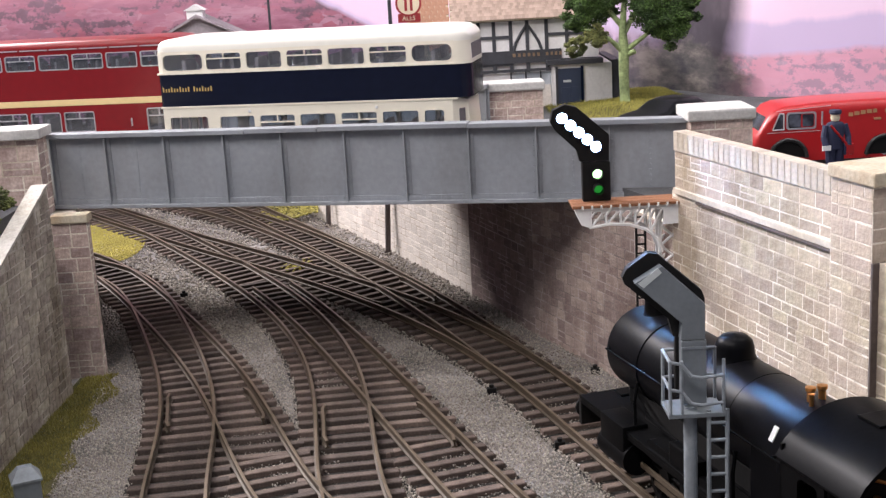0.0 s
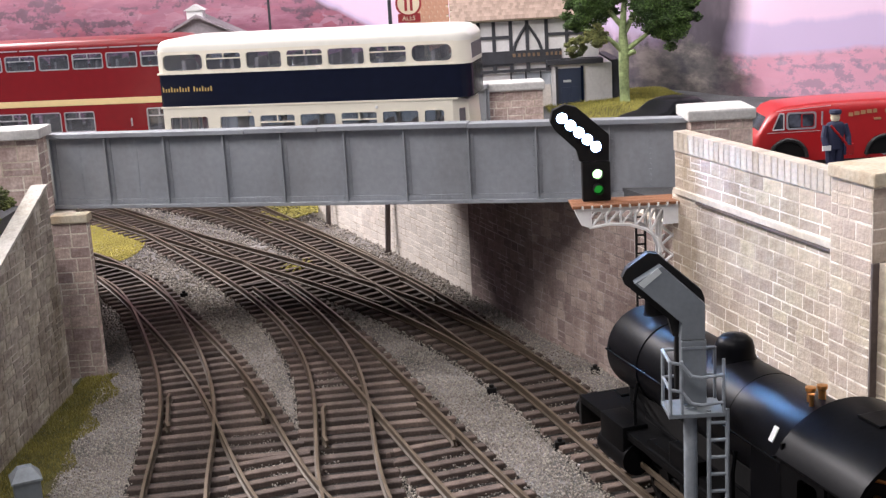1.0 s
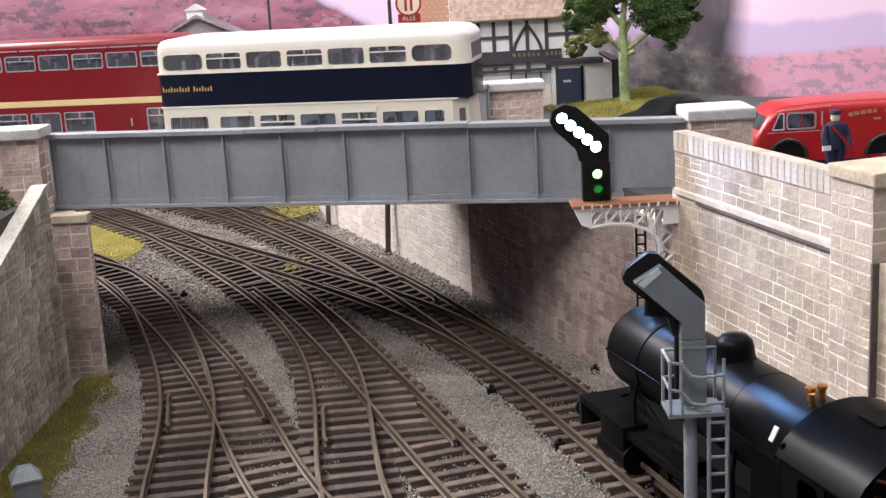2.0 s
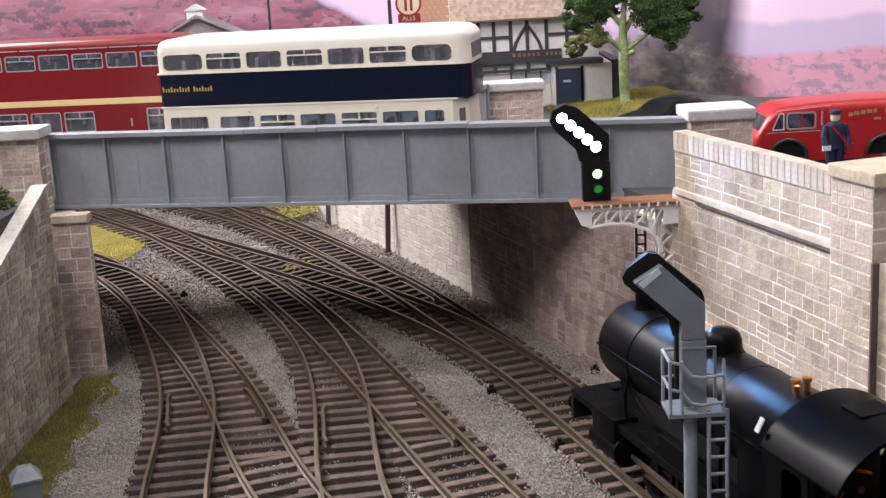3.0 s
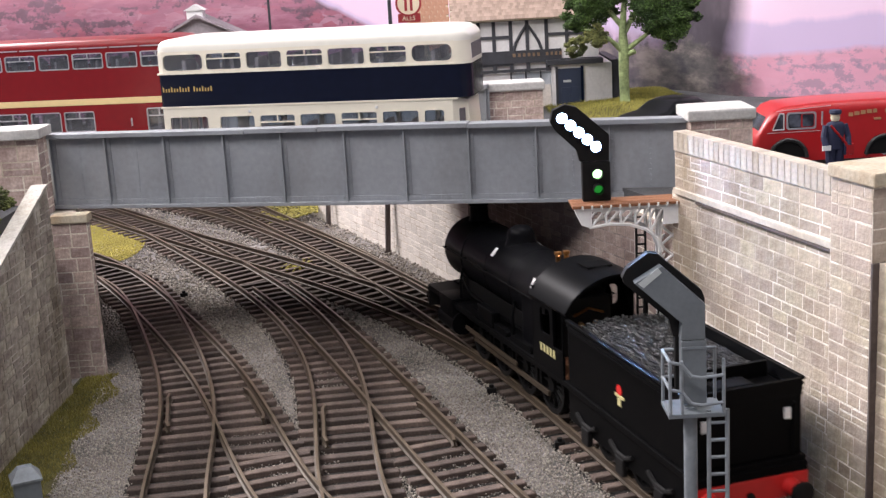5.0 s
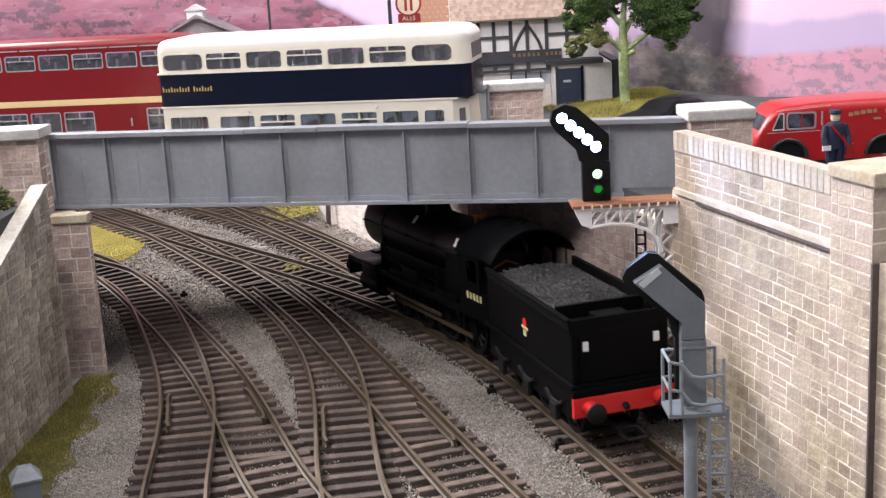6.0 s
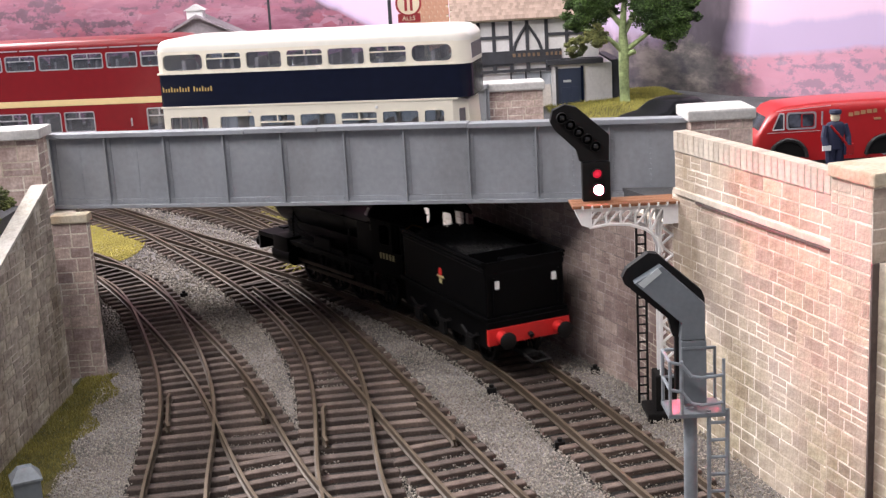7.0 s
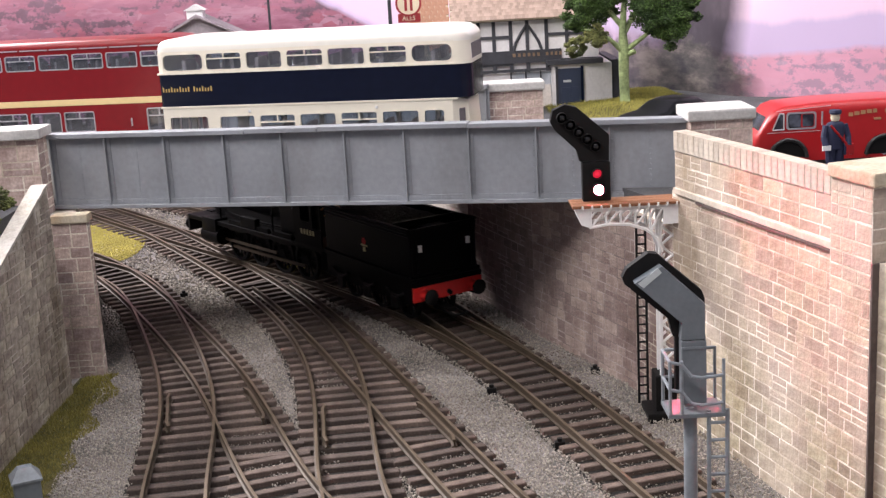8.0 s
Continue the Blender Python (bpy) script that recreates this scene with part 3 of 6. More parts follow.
GN = Vector((-GD.y, GD.x))
GANG = math.degrees(math.atan2(GD.y, GD.x))
GL = GIRDER_LENGTH = (GB - GA).length
ALL_PANELS = (0.0, 21.8, 44.7, 67.4, 88.9, 112.0, 133.4, 156.0, 179.2, 203.6, GL)


def girder(label, m, long=None):
    GL = long or GIRDER_LENGTH
    PANELS = [x for x in ALL_PANELS if x < GL - 4] + [GL]
    g = thing("bridge_girder", label, "bridge girder", "bridge girders", at=m)
    part("web", B(0, GL, 0.0, 1.6, 57.6, 82.4), GIRDER, g)
    part("bottom_flange", B(-0.5, GL + 0.5, -2.6, 3.5, 56.4, 57.6, bevel=0.15), GIRDER, g)
    part("bottom_angle", B(0, GL, -0.9, 0, 57.6, 59.4), GIRDER, g)
    for x0, x1, dz in ((-0.8, 75.8, 0.0), (76.0, 102.6, 0.5), (102.8, 156, 0.9), (156.2, GL + 1, 0.2)):
        if x0 > GL - 4:
            continue
        x1 = min(x1, GL + 1)
        part("top_flange", B(x0, x1, -2.9, 3.6, 82.4 + dz * 0.3, 84.0 + dz * 0.3, bevel=0.15), GIRDER, g)
    for i, x in enumerate(PANELS):
        part("stiffener", B(x - 0.25, x + 0.25, -2.0, 0, 57.6, 82.4), GIRDER, g)
        part("angle_strip", B(x - 1.6, x + 1.6, -0.35, 0, 57.7, 82.3), GIRDER, g)
        bm = bmesh.new()
        xs = [x - 1.1, x + 1.1] + ([x + (PANELS[i + 1] - x) * 0.5] if i in (0, 1, 8, 9) else [])
        for xx in xs:
            z = 59.8
            while z < 81.8:
                lathe(bm, [(0.34, 0), (0.28, 0.2), (0, 0.3)], (xx, -0.33 if xx in xs[:2] else 0.0, z), (0, -1, 0), 6)
                z += 1.75
        if i < len(PANELS) - 1:
            xx = x + 2.4
            while xx < PANELS[i + 1] - 1.5:
                lathe(bm, [(0.34, 0), (0.28, 0.2), (0, 0.3)], (xx, -0.9, 58.6), (0, -1, 0), 6)
                xx += 1.9
        part("rivets", bm, GIRDER, g)
    return g


GM = at(GA.x, GA.y, 0, 0, 0, GANG)
near_girder = girder("grey-painted riveted plate girder of the road bridge", GM)
FAR = 118.0
girder("grey-painted riveted plate girder on the bridge's far side", GM @ at(0, FAR, 0), 142.0)
tagged(part("bridge_deck", B(-1, GL + 10, 2.0, FAR - 2, 57.7, 60.9), ROAD, at=GM), "dark bridge deck carrying the road", "bridge deck", kind="structure")

# ---- upper ground, left side, backdrop ----
def slab(name, outline, z0, z1, material, label, category, kind="structure"):
    bm = bmesh.new()
    a = [bm.verts.new((x, y, z0)) for x, y in outline]
    b = [bm.verts.new((x, y, z1)) for x, y in outline]
    bm.faces.new(a[::-1])
    bm.faces.new(b)
    for i in range(len(a)):
        j = (i + 1) % len(a)
        bm.faces.new((a[i], a[j], b[j], b[i]))
    return tagged(part(name, bm, material), label, category, kind=kind)


def wallpt(d, off=0.0):
    p = rw(d) + RN * off
    return (p.x, p.y)


slab("road_east", [(-52, 690), (-16, 610), (19, 523), (41, 463), (57, 424)] + [wallpt(0, 6), wallpt(110, 6), (130, 100), (700, 100), (700, 900), (-140, 900), (-104, 766)],
     50, 60.6, ROAD, "dark road and yard beside the bridge", "road")
slab("road_west", [(-143, 453), (-144, 462), (-165, 560), (-290, 560), (-700, 640), (-700, 300), (-150, 300), (-150, 430)], 40, 60.6, ROAD, "dark road approaching the bridge", "road")

LW0, LW1 = Vector((-139.5, 290)), Vector((-134.3, 420))
LANG = math.degrees(math.atan2((LW1 - LW0).y, (LW1 - LW0).x))
LLEN = (LW1 - LW0).length
wing = thing("wall_wing", "weathered grey stone wing wall with a sloping pale top", "wall", kind="structure")
bm = bmesh.new()
prism(bm, [(0, GROUND), (LLEN, GROUND), (LLEN, 70.2), (LLEN - 2, 69.8), (LLEN - 60, 50), (0, 29.5)], 0, 4.6)
part("core", bm, MORTAR_DARK, wing, at=at(LW0.x, LW0.y, 0, 0, 0, LANG))
bm = bmesh.new()
prism(bm, [(LLEN + 0.5, 70.2), (LLEN + 0.5, 71.2), (LLEN - 2, 70.8), (LLEN - 60, 51.0), (0, 30.5), (0, 29.5), (LLEN - 60, 50), (LLEN - 2, 69.8)], -0.4, 5.0)
part("coping", bm, WING_TOP, wing, "weathered pale sloping coping", at=at(LW0.x, LW0.y, 0, 0, 0, LANG))
# courses cut to the slope of the top
rng = random.Random(77)
z, k = GROUND, 0
while z < 68:
    h = rng.uniform(2.7, 4.9)
    x0 = 0 if z + h < 29.5 else (z + h - 29.5) / 0.30
    if x0 < LLEN - 4:
        u = (LW1 - LW0).normalized()
        stone_face(wing, LW0 + u * x0, LW1, z, z + h, 60 + k, STONE_DARK, course=(h - 0.4, h - 0.4), length=(3.0, 10.5), joint=0.4, proud=0.2)
    z, k = z + h, k + 1

lp = thing("stone_pier", "square stone bridge pier with a pale bearing cap", "pier")
part("shaft", B(-152, -126.8, 436.6, 440.5, GROUND, 54.0), MORTAR, lp)
part("cap", B(-139.4, -126.2, 435.6, 442, 54.0, 57.0, bevel=0.4), BUFF, lp, "buff bearing stone")
stone_face(lp, (-151, 436.6), (-126.8, 436.6), GROUND, 54, 81, STONE_ROSE, course=(3.2, 4.8), length=(3.6, 8.0), joint=0.5)
stone_face(lp, (-126.8, 436.6), (-126.8, 440.5), GROUND, 54, 82, STONE_ROSE, course=(3.2, 4.8), length=(4.5, 7.5), joint=0.5)
gp = thing("stone_pillar", "square sandstone parapet pillar with a white cap", "pillar", "parapet pillars")
part("shaft", B(-190, -142.2, 441, 452, 40, 84.4), MORTAR, gp)
part("cap", B(-191, -140.4, 438.8, 454, 84.4, 88.0, bevel=0.5), COPING, gp, "white painted capstone")
stone_face(gp, (-190, 441), (-142.2, 441), 50, 84.2, 83, STONE_ROSE, length=(5, 12), course=(4.0, 5.6), joint=0.55)
stone_face(gp, (-142.2, 441), (-142.2, 452), 50, 84.2, 84, STONE_ROSE, length=(5, 12), course=(4.0, 5.6), joint=0.55)
la = wall("wall_abutment_west", (-131.5, 441), (-165, 560), GROUND, 56, 12, MORTAR_DARK, "sooty stone abutment wall under the bridge")

for (x, y, w, d, z1, seed) in ((82.2, 399, 20.0, 18, 83.4, 91), (21.9, 545, 25.6, 14, 80.2, 92)):
    p = thing("stone_pillar", "square sandstone parapet pillar with a white cap", "pillar", "parapet pillars")
    part("shaft", B(x, x + w, y, y + d, 57, z1), MORTAR, p)
    part("cap", B(x - 1.2, x + w + 1.0, y - 1.4, y + d + 1, z1, z1 + 3.6, bevel=0.7), COPING, p, "white painted capstone")
    stone_face(p, (x, y), (x + w, y), 58, z1, seed, STONE_ROSE, length=(3.5, 9), course=(2.6, 4.4))
    stone_face(p, (x, y + d), (x, y), 58, z1, seed + 20, STONE_ROSE, length=(3.5, 9), course=(2.6, 4.4))

# drain pipes down the far wall
for (x, y, z1, lean) in ((-26.5, 605.5, 60, 2.5), (-62, 680, 60, 2.0)):
    dp = thing("drain_pipe", "rusty brown vertical drain pipe on the far wall", "pipe", "drain pipes")
    bm = bmesh.new()
    rod(bm, (x - 1, y - 1.5, GROUND), (x + lean, y - 1.5, z1), 1.35, 10)
    lathe(bm, [(1.9, 0), (1.9, 2.2)], (x - 1, y - 1.5, GROUND), (0, 0, 1), 10)
    part("pipe", bm, PIPE, dp, smooth=True)


# backdrop: a printed country scene, curved round the back of the layout
def backdrop_material():
    m = bpy.data.materials.new("printed_backscene")
    m.use_nodes = True
    n, l = m.node_tree.nodes, m.node_tree.links
    b = n["Principled BSDF"]
    b.inputs["Roughness"].default_value = 0.9
    tc = n.new("ShaderNodeTexCoord")
    sep = n.new("ShaderNodeSeparateXYZ")
    l.new(tc.outputs["Object"], sep.inputs[0])

    def noise_tex(scale, stretch, detail=5, rough=0.6):
        mp = n.new("ShaderNodeMapping")
        mp.inputs["Scale"].default_value = stretch
        l.new(tc.outputs["Object"], mp.inputs[0])
        t = n.new("ShaderNodeTexNoise")
        t.inputs["Scale"].default_value, t.inputs["Detail"].default_value, t.inputs["Roughness"].default_value = scale, detail, rough
        l.new(mp.outputs[0], t.inputs["Vector"])
        return t.outputs["Fac"]

    def math_node(op, a, b2=None):
        k = n.new("ShaderNodeMath")
        k.operation = op
        for i, v in enumerate((a, b2)):
            if isinstance(v, (int, float)):
                k.inputs[i].default_value = v
            elif v is not None:
                l.new(v, k.inputs[i])
        return k.outputs[0]

    def ramp(fac, stops):
        r = n.new("ShaderNodeValToRGB")
        els = r.color_ramp.elements
        while len(els) < len(stops):
            els.new(0.5)
        for e, (p, c) in zip(els, stops):
            e.position, e.color = p, (*c, 1)
        l.new(fac, r.inputs[0])
        return r.outputs[0]

    def mix(fac, a, c):
        k = n.new("ShaderNodeMix")
        k.data_type = "RGBA"
        l.new(fac, k.inputs[0])
        l.new(a, k.inputs[6])
        l.new(c, k.inputs[7])
        return k.outputs[2]

    z = sep.outputs["Z"]
    # the land: fields, hedges and roofs in faded pink, mauve and plum
    field = ramp(noise_tex(26, (1, 1, 3.4), 8, 0.68), [(0.34, (0.22, 0.085, 0.125)), (0.45, (0.33, 0.125, 0.185)), (0.55, (0.40, 0.17, 0.235)), (0.66, (0.47, 0.26, 0.33))])
    rows = math_node("ADD", math_node("MULTIPLY", noise_tex(19, (1, 1, 5.0), 2), 0.5), math_node("MULTIPLY", noise_tex(150, (1, 1, 1.3), 7, 0.7), 0.5))
    hedge = ramp(rows, [(0.525, (0, 0, 0)), (0.555, (0.85, 0.85, 0.85))])
    dark = ramp(noise_tex(170, (1, 1, 1)), [(0.3, (0.06, 0.045, 0.058)), (0.7, (0.16, 0.105, 0.135))])
    # clusters of small roofs and gables
    cell = n.new("ShaderNodeTexVoronoi")
    mp = n.new("ShaderNodeMapping")
    mp.inputs["Scale"].default_value = (1, 1, 1.9)
    l.new(tc.outputs["Object"], mp.inputs[0])
    l.new(mp.outputs[0], cell.inputs["Vector"])
    cell.inputs["Scale"].default_value = 125
    house = ramp(cell.outputs["Color"], [(0.25, (0.52, 0.31, 0.38)), (0.5, (0.45, 0.115, 0.15)), (0.75, (0.31, 0.16, 0.215))])
    town = ramp(noise_tex(40, (1, 1, 3), 6), [(0.46, (0, 0, 0)), (0.58, (0.6, 0.6, 0.6))])
    land = mix(town, field, house)
    haze = n.new("ShaderNodeRGB")
    haze.outputs[0].default_value = (1.0, 0.52, 0.66, 1)
    far = math_node("MULTIPLY", math_node("MAXIMUM", math_node("SUBTRACT", z, 0.098), 0.0), 11.0)
    east = math_node("MULTIPLY", math_node("ADD", sep.outputs["X"], -0.128), 24.0)
    hz = n.new("ShaderNodeClamp")
    l.new(math_node("ADD", far, math_node("MAXIMUM", east, 0.0)), hz.inputs[0])
    hz.inputs["Max"].default_value = 0.72
    land = mix(hz.outputs[0], land, haze.outputs[0])
    mist = n.new("ShaderNodeRGB")
    mist.outputs[0].default_value = (0.64, 0.42, 0.54, 1)
    land = mix(hedge, land, mix(hz.outputs[0], dark, mist.outputs[0]))
    sky = ramp(math_node("MULTIPLY", math_node("SUBTRACT", z, 0.10), 8.0), [(0.0, (1.0, 0.74, 0.93)), (0.5, (0.98, 0.80, 0.95)), (1.0, (0.90, 0.86, 0.97))])
    rise = math_node("MULTIPLY", math_node("MAXIMUM", math_node("SUBTRACT", -0.030, sep.outputs["X"]), 0.0), 0.55)
    drop = math_node("MULTIPLY", math_node("MINIMUM", math_node("MAXIMUM", math_node("SUBTRACT", sep.outputs["X"], 0.12), 0.0), 0.04), 0.22)
    line = math_node("ADD", math_node("SUBTRACT", math_node("ADD", 0.0895, rise), drop), math_node("MULTIPLY", math_node("SUBTRACT", noise_tex(12, (1, 1, 0)), 0.5), 0.016))
    edge = n.new("ShaderNodeClamp")
    l.new(math_node("MULTIPLY", math_node("SUBTRACT", z, line), 300.0), edge.inputs[0])
    # blue hills along the skyline
    hill = n.new("ShaderNodeClamp")
    lift = math_node("MULTIPLY", math_node("MINIMUM", math_node("MAXIMUM", math_node("SUBTRACT", sep.outputs["X"], 0.10), 0.0), 0.04), 0.30)
    crest = math_node("ADD", math_node("ADD", line, math_node("ADD", lift, 0.008)), math_node("MULTIPLY", math_node("SUBTRACT", noise_tex(28, (1, 1, 0)), 0.5), 0.014))
    l.new(math_node("MULTIPLY", math_node("SUBTRACT", crest, z), 260.0), hill.inputs[0])
    hill.inputs["Max"].default_value = 0.85
    blue = n.new("ShaderNodeRGB")
    blue.outputs[0].default_value = (0.70, 0.56, 0.80, 1)
    pic = mix(edge.outputs[0], land, mix(hill.outputs[0], sky, blue.outputs[0]))
    # printed round trees, grey in the haze, over the eastern fields
    grove = ramp(math_node("ADD", math_node("MULTIPLY", noise_tex(85, (1, 1, 1.5), 3), 0.65), math_node("MULTIPLY", noise_tex(260, (1, 1, 1), 5, 0.7), 0.35)), [(0.53, (0, 0, 0)), (0.60, (0.62, 0.62, 0.62))])
    grove_c = ramp(noise_tex(190, (1, 1, 1), 5), [(0.3, (0.26, 0.20, 0.28)), (0.7, (0.55, 0.45, 0.55))])
    only_east = n.new("ShaderNodeClamp")
    l.new(math_node("MULTIPLY", math_node("SUBTRACT", sep.outputs["X"], 0.12), 60.0), only_east.inputs[0])
    on_land = math_node("MULTIPLY", math_node("SUBTRACT", 1.0, edge.outputs[0]), only_east.outputs[0])
    k = n.new("ShaderNodeMath")
    k.operation = "MULTIPLY"
    l.new(grove, k.inputs[0])
    l.new(on_land, k.inputs[1])
    pic = mix(k.outputs[0], pic, grove_c)
    # a tall dark smudge at the turn of the board, and a low brown thicket before it
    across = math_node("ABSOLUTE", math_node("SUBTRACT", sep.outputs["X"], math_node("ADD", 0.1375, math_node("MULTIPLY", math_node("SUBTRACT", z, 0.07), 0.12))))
    smudge_core = math_node("SUBTRACT", 1.75, math_node("MULTIPLY", across, 84.0))
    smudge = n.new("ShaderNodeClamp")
    l.new(math_node("ADD", smudge_core, math_node("MULTIPLY", math_node("SUBTRACT", noise_tex(24, (1, 1, 0.7)), 0.5), 0.7)), smudge.inputs[0])
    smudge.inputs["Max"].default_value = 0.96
    # a lilac skirt round it, painted in to dim the lamp's hot spot
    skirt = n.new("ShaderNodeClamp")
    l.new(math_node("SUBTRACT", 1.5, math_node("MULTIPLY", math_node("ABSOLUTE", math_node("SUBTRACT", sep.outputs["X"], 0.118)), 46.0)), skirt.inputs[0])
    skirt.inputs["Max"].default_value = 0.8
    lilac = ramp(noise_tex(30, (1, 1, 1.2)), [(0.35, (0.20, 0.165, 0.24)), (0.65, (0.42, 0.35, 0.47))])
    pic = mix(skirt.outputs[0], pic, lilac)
    smudge_tone = ramp(noise_tex(40, (1, 1, 0.6)), [(0.3, (0.010, 0.009, 0.012)), (0.55, (0.027, 0.022, 0.028)), (0.75, (0.07, 0.055, 0.068))])
    pic = mix(smudge.outputs[0], pic, smudge_tone)
    top = math_node("SUBTRACT", 0.089, math_node("MULTIPLY", math_node("MAXIMUM", math_node("SUBTRACT", sep.outputs["X"], 0.142), 0.0), 0.8))
    low = math_node("ADD", math_node("MULTIPLY", math_node("SUBTRACT", top, z), 150.0), math_node("MULTIPLY", math_node("SUBTRACT", noise_tex(75, (1, 1, 1.2), 6, 0.65), 0.5), 4.5))
    side = math_node("MULTIPLY", math_node("SUBTRACT", 0.168, sep.outputs["X"]), 80.0)
    thick = n.new("ShaderNodeClamp")
    l.new(math_node("MINIMUM", low, math_node("MINIMUM", side, math_node("MULTIPLY", math_node("SUBTRACT", sep.outputs["X"], 0.06), 60.0))), thick.inputs[0])
    thick.inputs["Max"].default_value = 0.88
    scrub = ramp(noise_tex(70, (0.8, 0.5, 1.3), 6, 0.65), [(0.36, (0.022, 0.022, 0.028)), (0.5, (0.075, 0.068, 0.064)), (0.64, (0.19, 0.165, 0.145))])
    pic = mix(thick.outputs[0], pic, scrub)
    l.new(pic, b.inputs["Base Color"])
    return m


bm = bmesh.new()
line = [(-900, 830), (-300, 830), (70, 830), (98, 806), (103, 735), (112, 702), (128, 688), (140, 668), (152, 640), (172, 626), (205, 619), (420, 604)]
curve = [Vector(p) for p in line]
for _ in range(3):
    cut = [curve[0]]
    for p, q in zip(curve[:-1], curve[1:]):
        cut += [p.lerp(q, 0.25), p.lerp(q, 0.75)]
    curve = cut + [curve[-1]]
loft(bm, [[(p.x, p.y, 42), (p.x, p.y, 212), (p.x + 5, p.y + 6, 212), (p.x + 5, p.y + 6, 42)] for p in curve])
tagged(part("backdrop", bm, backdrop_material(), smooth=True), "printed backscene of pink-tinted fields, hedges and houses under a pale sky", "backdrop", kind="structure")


# ---- double-deck buses ----
def rounded(x0, x1, z0, z1, r, n=5):
    out = []
    for cx, cz, a0 in ((x1 - r, z0 + r, -90), (x1 - r, z1 - r, 0), (x0 + r, z1 - r, 90), (x0 + r, z0 + r, 180)):
        for k in range(n + 1):
            a = radians(a0 + 90 * k / n)
            out.append((cx + r * math.cos(a), cz + r * math.sin(a)))
    return out


def side_panel(bm, x0, x1, z0, z1, holes, y0, y1):
    """A flat side with rounded openings right through it, built as strips round the openings."""
    y_face = [y0, y1]
    xs = [x0]
    for h in holes:
        xs += [h[0], h[1]]
    xs.append(x1)
    for i in range(0, len(xs), 2):
        if xs[i + 1] - xs[i] > 0.02:
            box(bm, xs[i], xs[i + 1], y0, y1, z0, z1)
    for h in holes:
        a, b, c, d, r = h
        outl = rounded(a, b, c, d, r)
        top = [(x, z) for x, z in outl if z > (c + d) / 2]
        bot = [(x, z) for x, z in outl if z <= (c + d) / 2]
        top.sort(key=lambda p: p[0])
        bot.sort(key=lambda p: p[0])
        prism(bm, [(a, z1)] + [(a, (c + d) / 2)] + top + [(b, (c + d) / 2), (b, z1)], y0, y1)
        prism(bm, [(b, z0)] + [(b, (c + d) / 2)] + bot[::-1] + [(a, (c + d) / 2), (a, z0)], y0, y1)


def body_ring(x, half, z0, z1, r, n=5):
    """A ring across a bus or van: a rounded-top section in the y-z plane."""
    pts = [(x, -half, z0)]
    for k in range(n + 1):
        a = radians(180 - 90 * k / n)
        pts.append((x, -half + r + r * math.cos(a), z1 - r + r * math.sin(a)))
    for k in range(n + 1):
        a = radians(90 - 90 * k / n)
        pts.append((x, half - r + r * math.cos(a), z1 - r + r * math.sin(a)))
    pts.append((x, half, z0))
    return pts


def window_set(bus, wins, half, trim, split, frame_w=0.5):
    for i, (a, b, c, d, r) in enumerate(wins):
        for sy in (-1, 1):
            w = part("window", B(a - 0.1, b + 0.1, sy * (half - 0.9) - 0.08, sy * (half - 0.9) + 0.08, c - 0.1, d + 0.1), GLASS, bus)
            w.visible_shadow = False
            bm = bmesh.new()
            outer, inner = rounded(a - 0.05, b + 0.05, c - 0.05, d + 0.05, r), rounded(a + frame_w, b - frame_w, c + frame_w, d - frame_w, max(0.3, r - frame_w))
            y_a, y_b = sy * (half - 0.7), sy * (half + 0.12)
            loft(bm, [[(x, y_a, z) for x, z in outer], [(x, y_b, z) for x, z in outer], [(x, y_b, z) for x, z in inner], [(x, y_a, z) for x, z in inner]], caps=False)
            part("frame", bm, trim, w)
            if i in split:
                zz = d - (d - c) * 0.34
                bm = bmesh.new()
                box(bm, a + 0.3, b - 0.3, min(y_a, y_b), max(y_a, y_b), zz - 0.22, zz + 0.22)
                box(bm, (a + b) / 2 - 0.2, (a + b) / 2 + 0.2, min(y_a, y_b), max(y_a, y_b), zz, d - 0.3)
                part("slider_bar", bm, trim, w)


def seats(bus, x0, x1, step, z, material):
    x = x0
    while x < x1:
        for sy in (-1, 1):
            bm = bmesh.new()
            box(bm, x, x + 1.6, sy * 8.5 - 5.6, sy * 8.5 + 5.6, z, z + 10.5, bevel=0.5)
            box(bm, x - 5.5, x + 1.0, sy * 8.5 - 5.6, sy * 8.5 + 5.6, z + 3.6, z + 5.4, bevel=0.4)
            part("seat", bm, material, bus)
        x += step


def wheel_set(bus, xs, half, r):
    for x in xs:
        for sy in (-1, 1):
            bm = bmesh.new()
            lathe(bm, [(0.01, -1.6), (r * 0.5, -1.6), (r * 0.6, -2.0), (r * 0.95, -1.9), (r, -1.2), (r, 1.2), (r * 0.95, 1.9), (r * 0.6, 2.0), (r * 0.5, 1.6), (0.01, 1.6)], (x, sy * (half - 2.6), r), (0, 1, 0), 20)
            w = part("wheel", bm, TYRE, bus, smooth=True)
            bm = bmesh.new()
            lathe(bm, [(r * 0.55, 0), (r * 0.5, 0.5), (r * 0.2, 0.9), (0.01, 0.9)], (x, sy * (half - 0.9), r), (0, sy, 0), 14)
            part("hub", bm, SILVER, w, smooth=True)


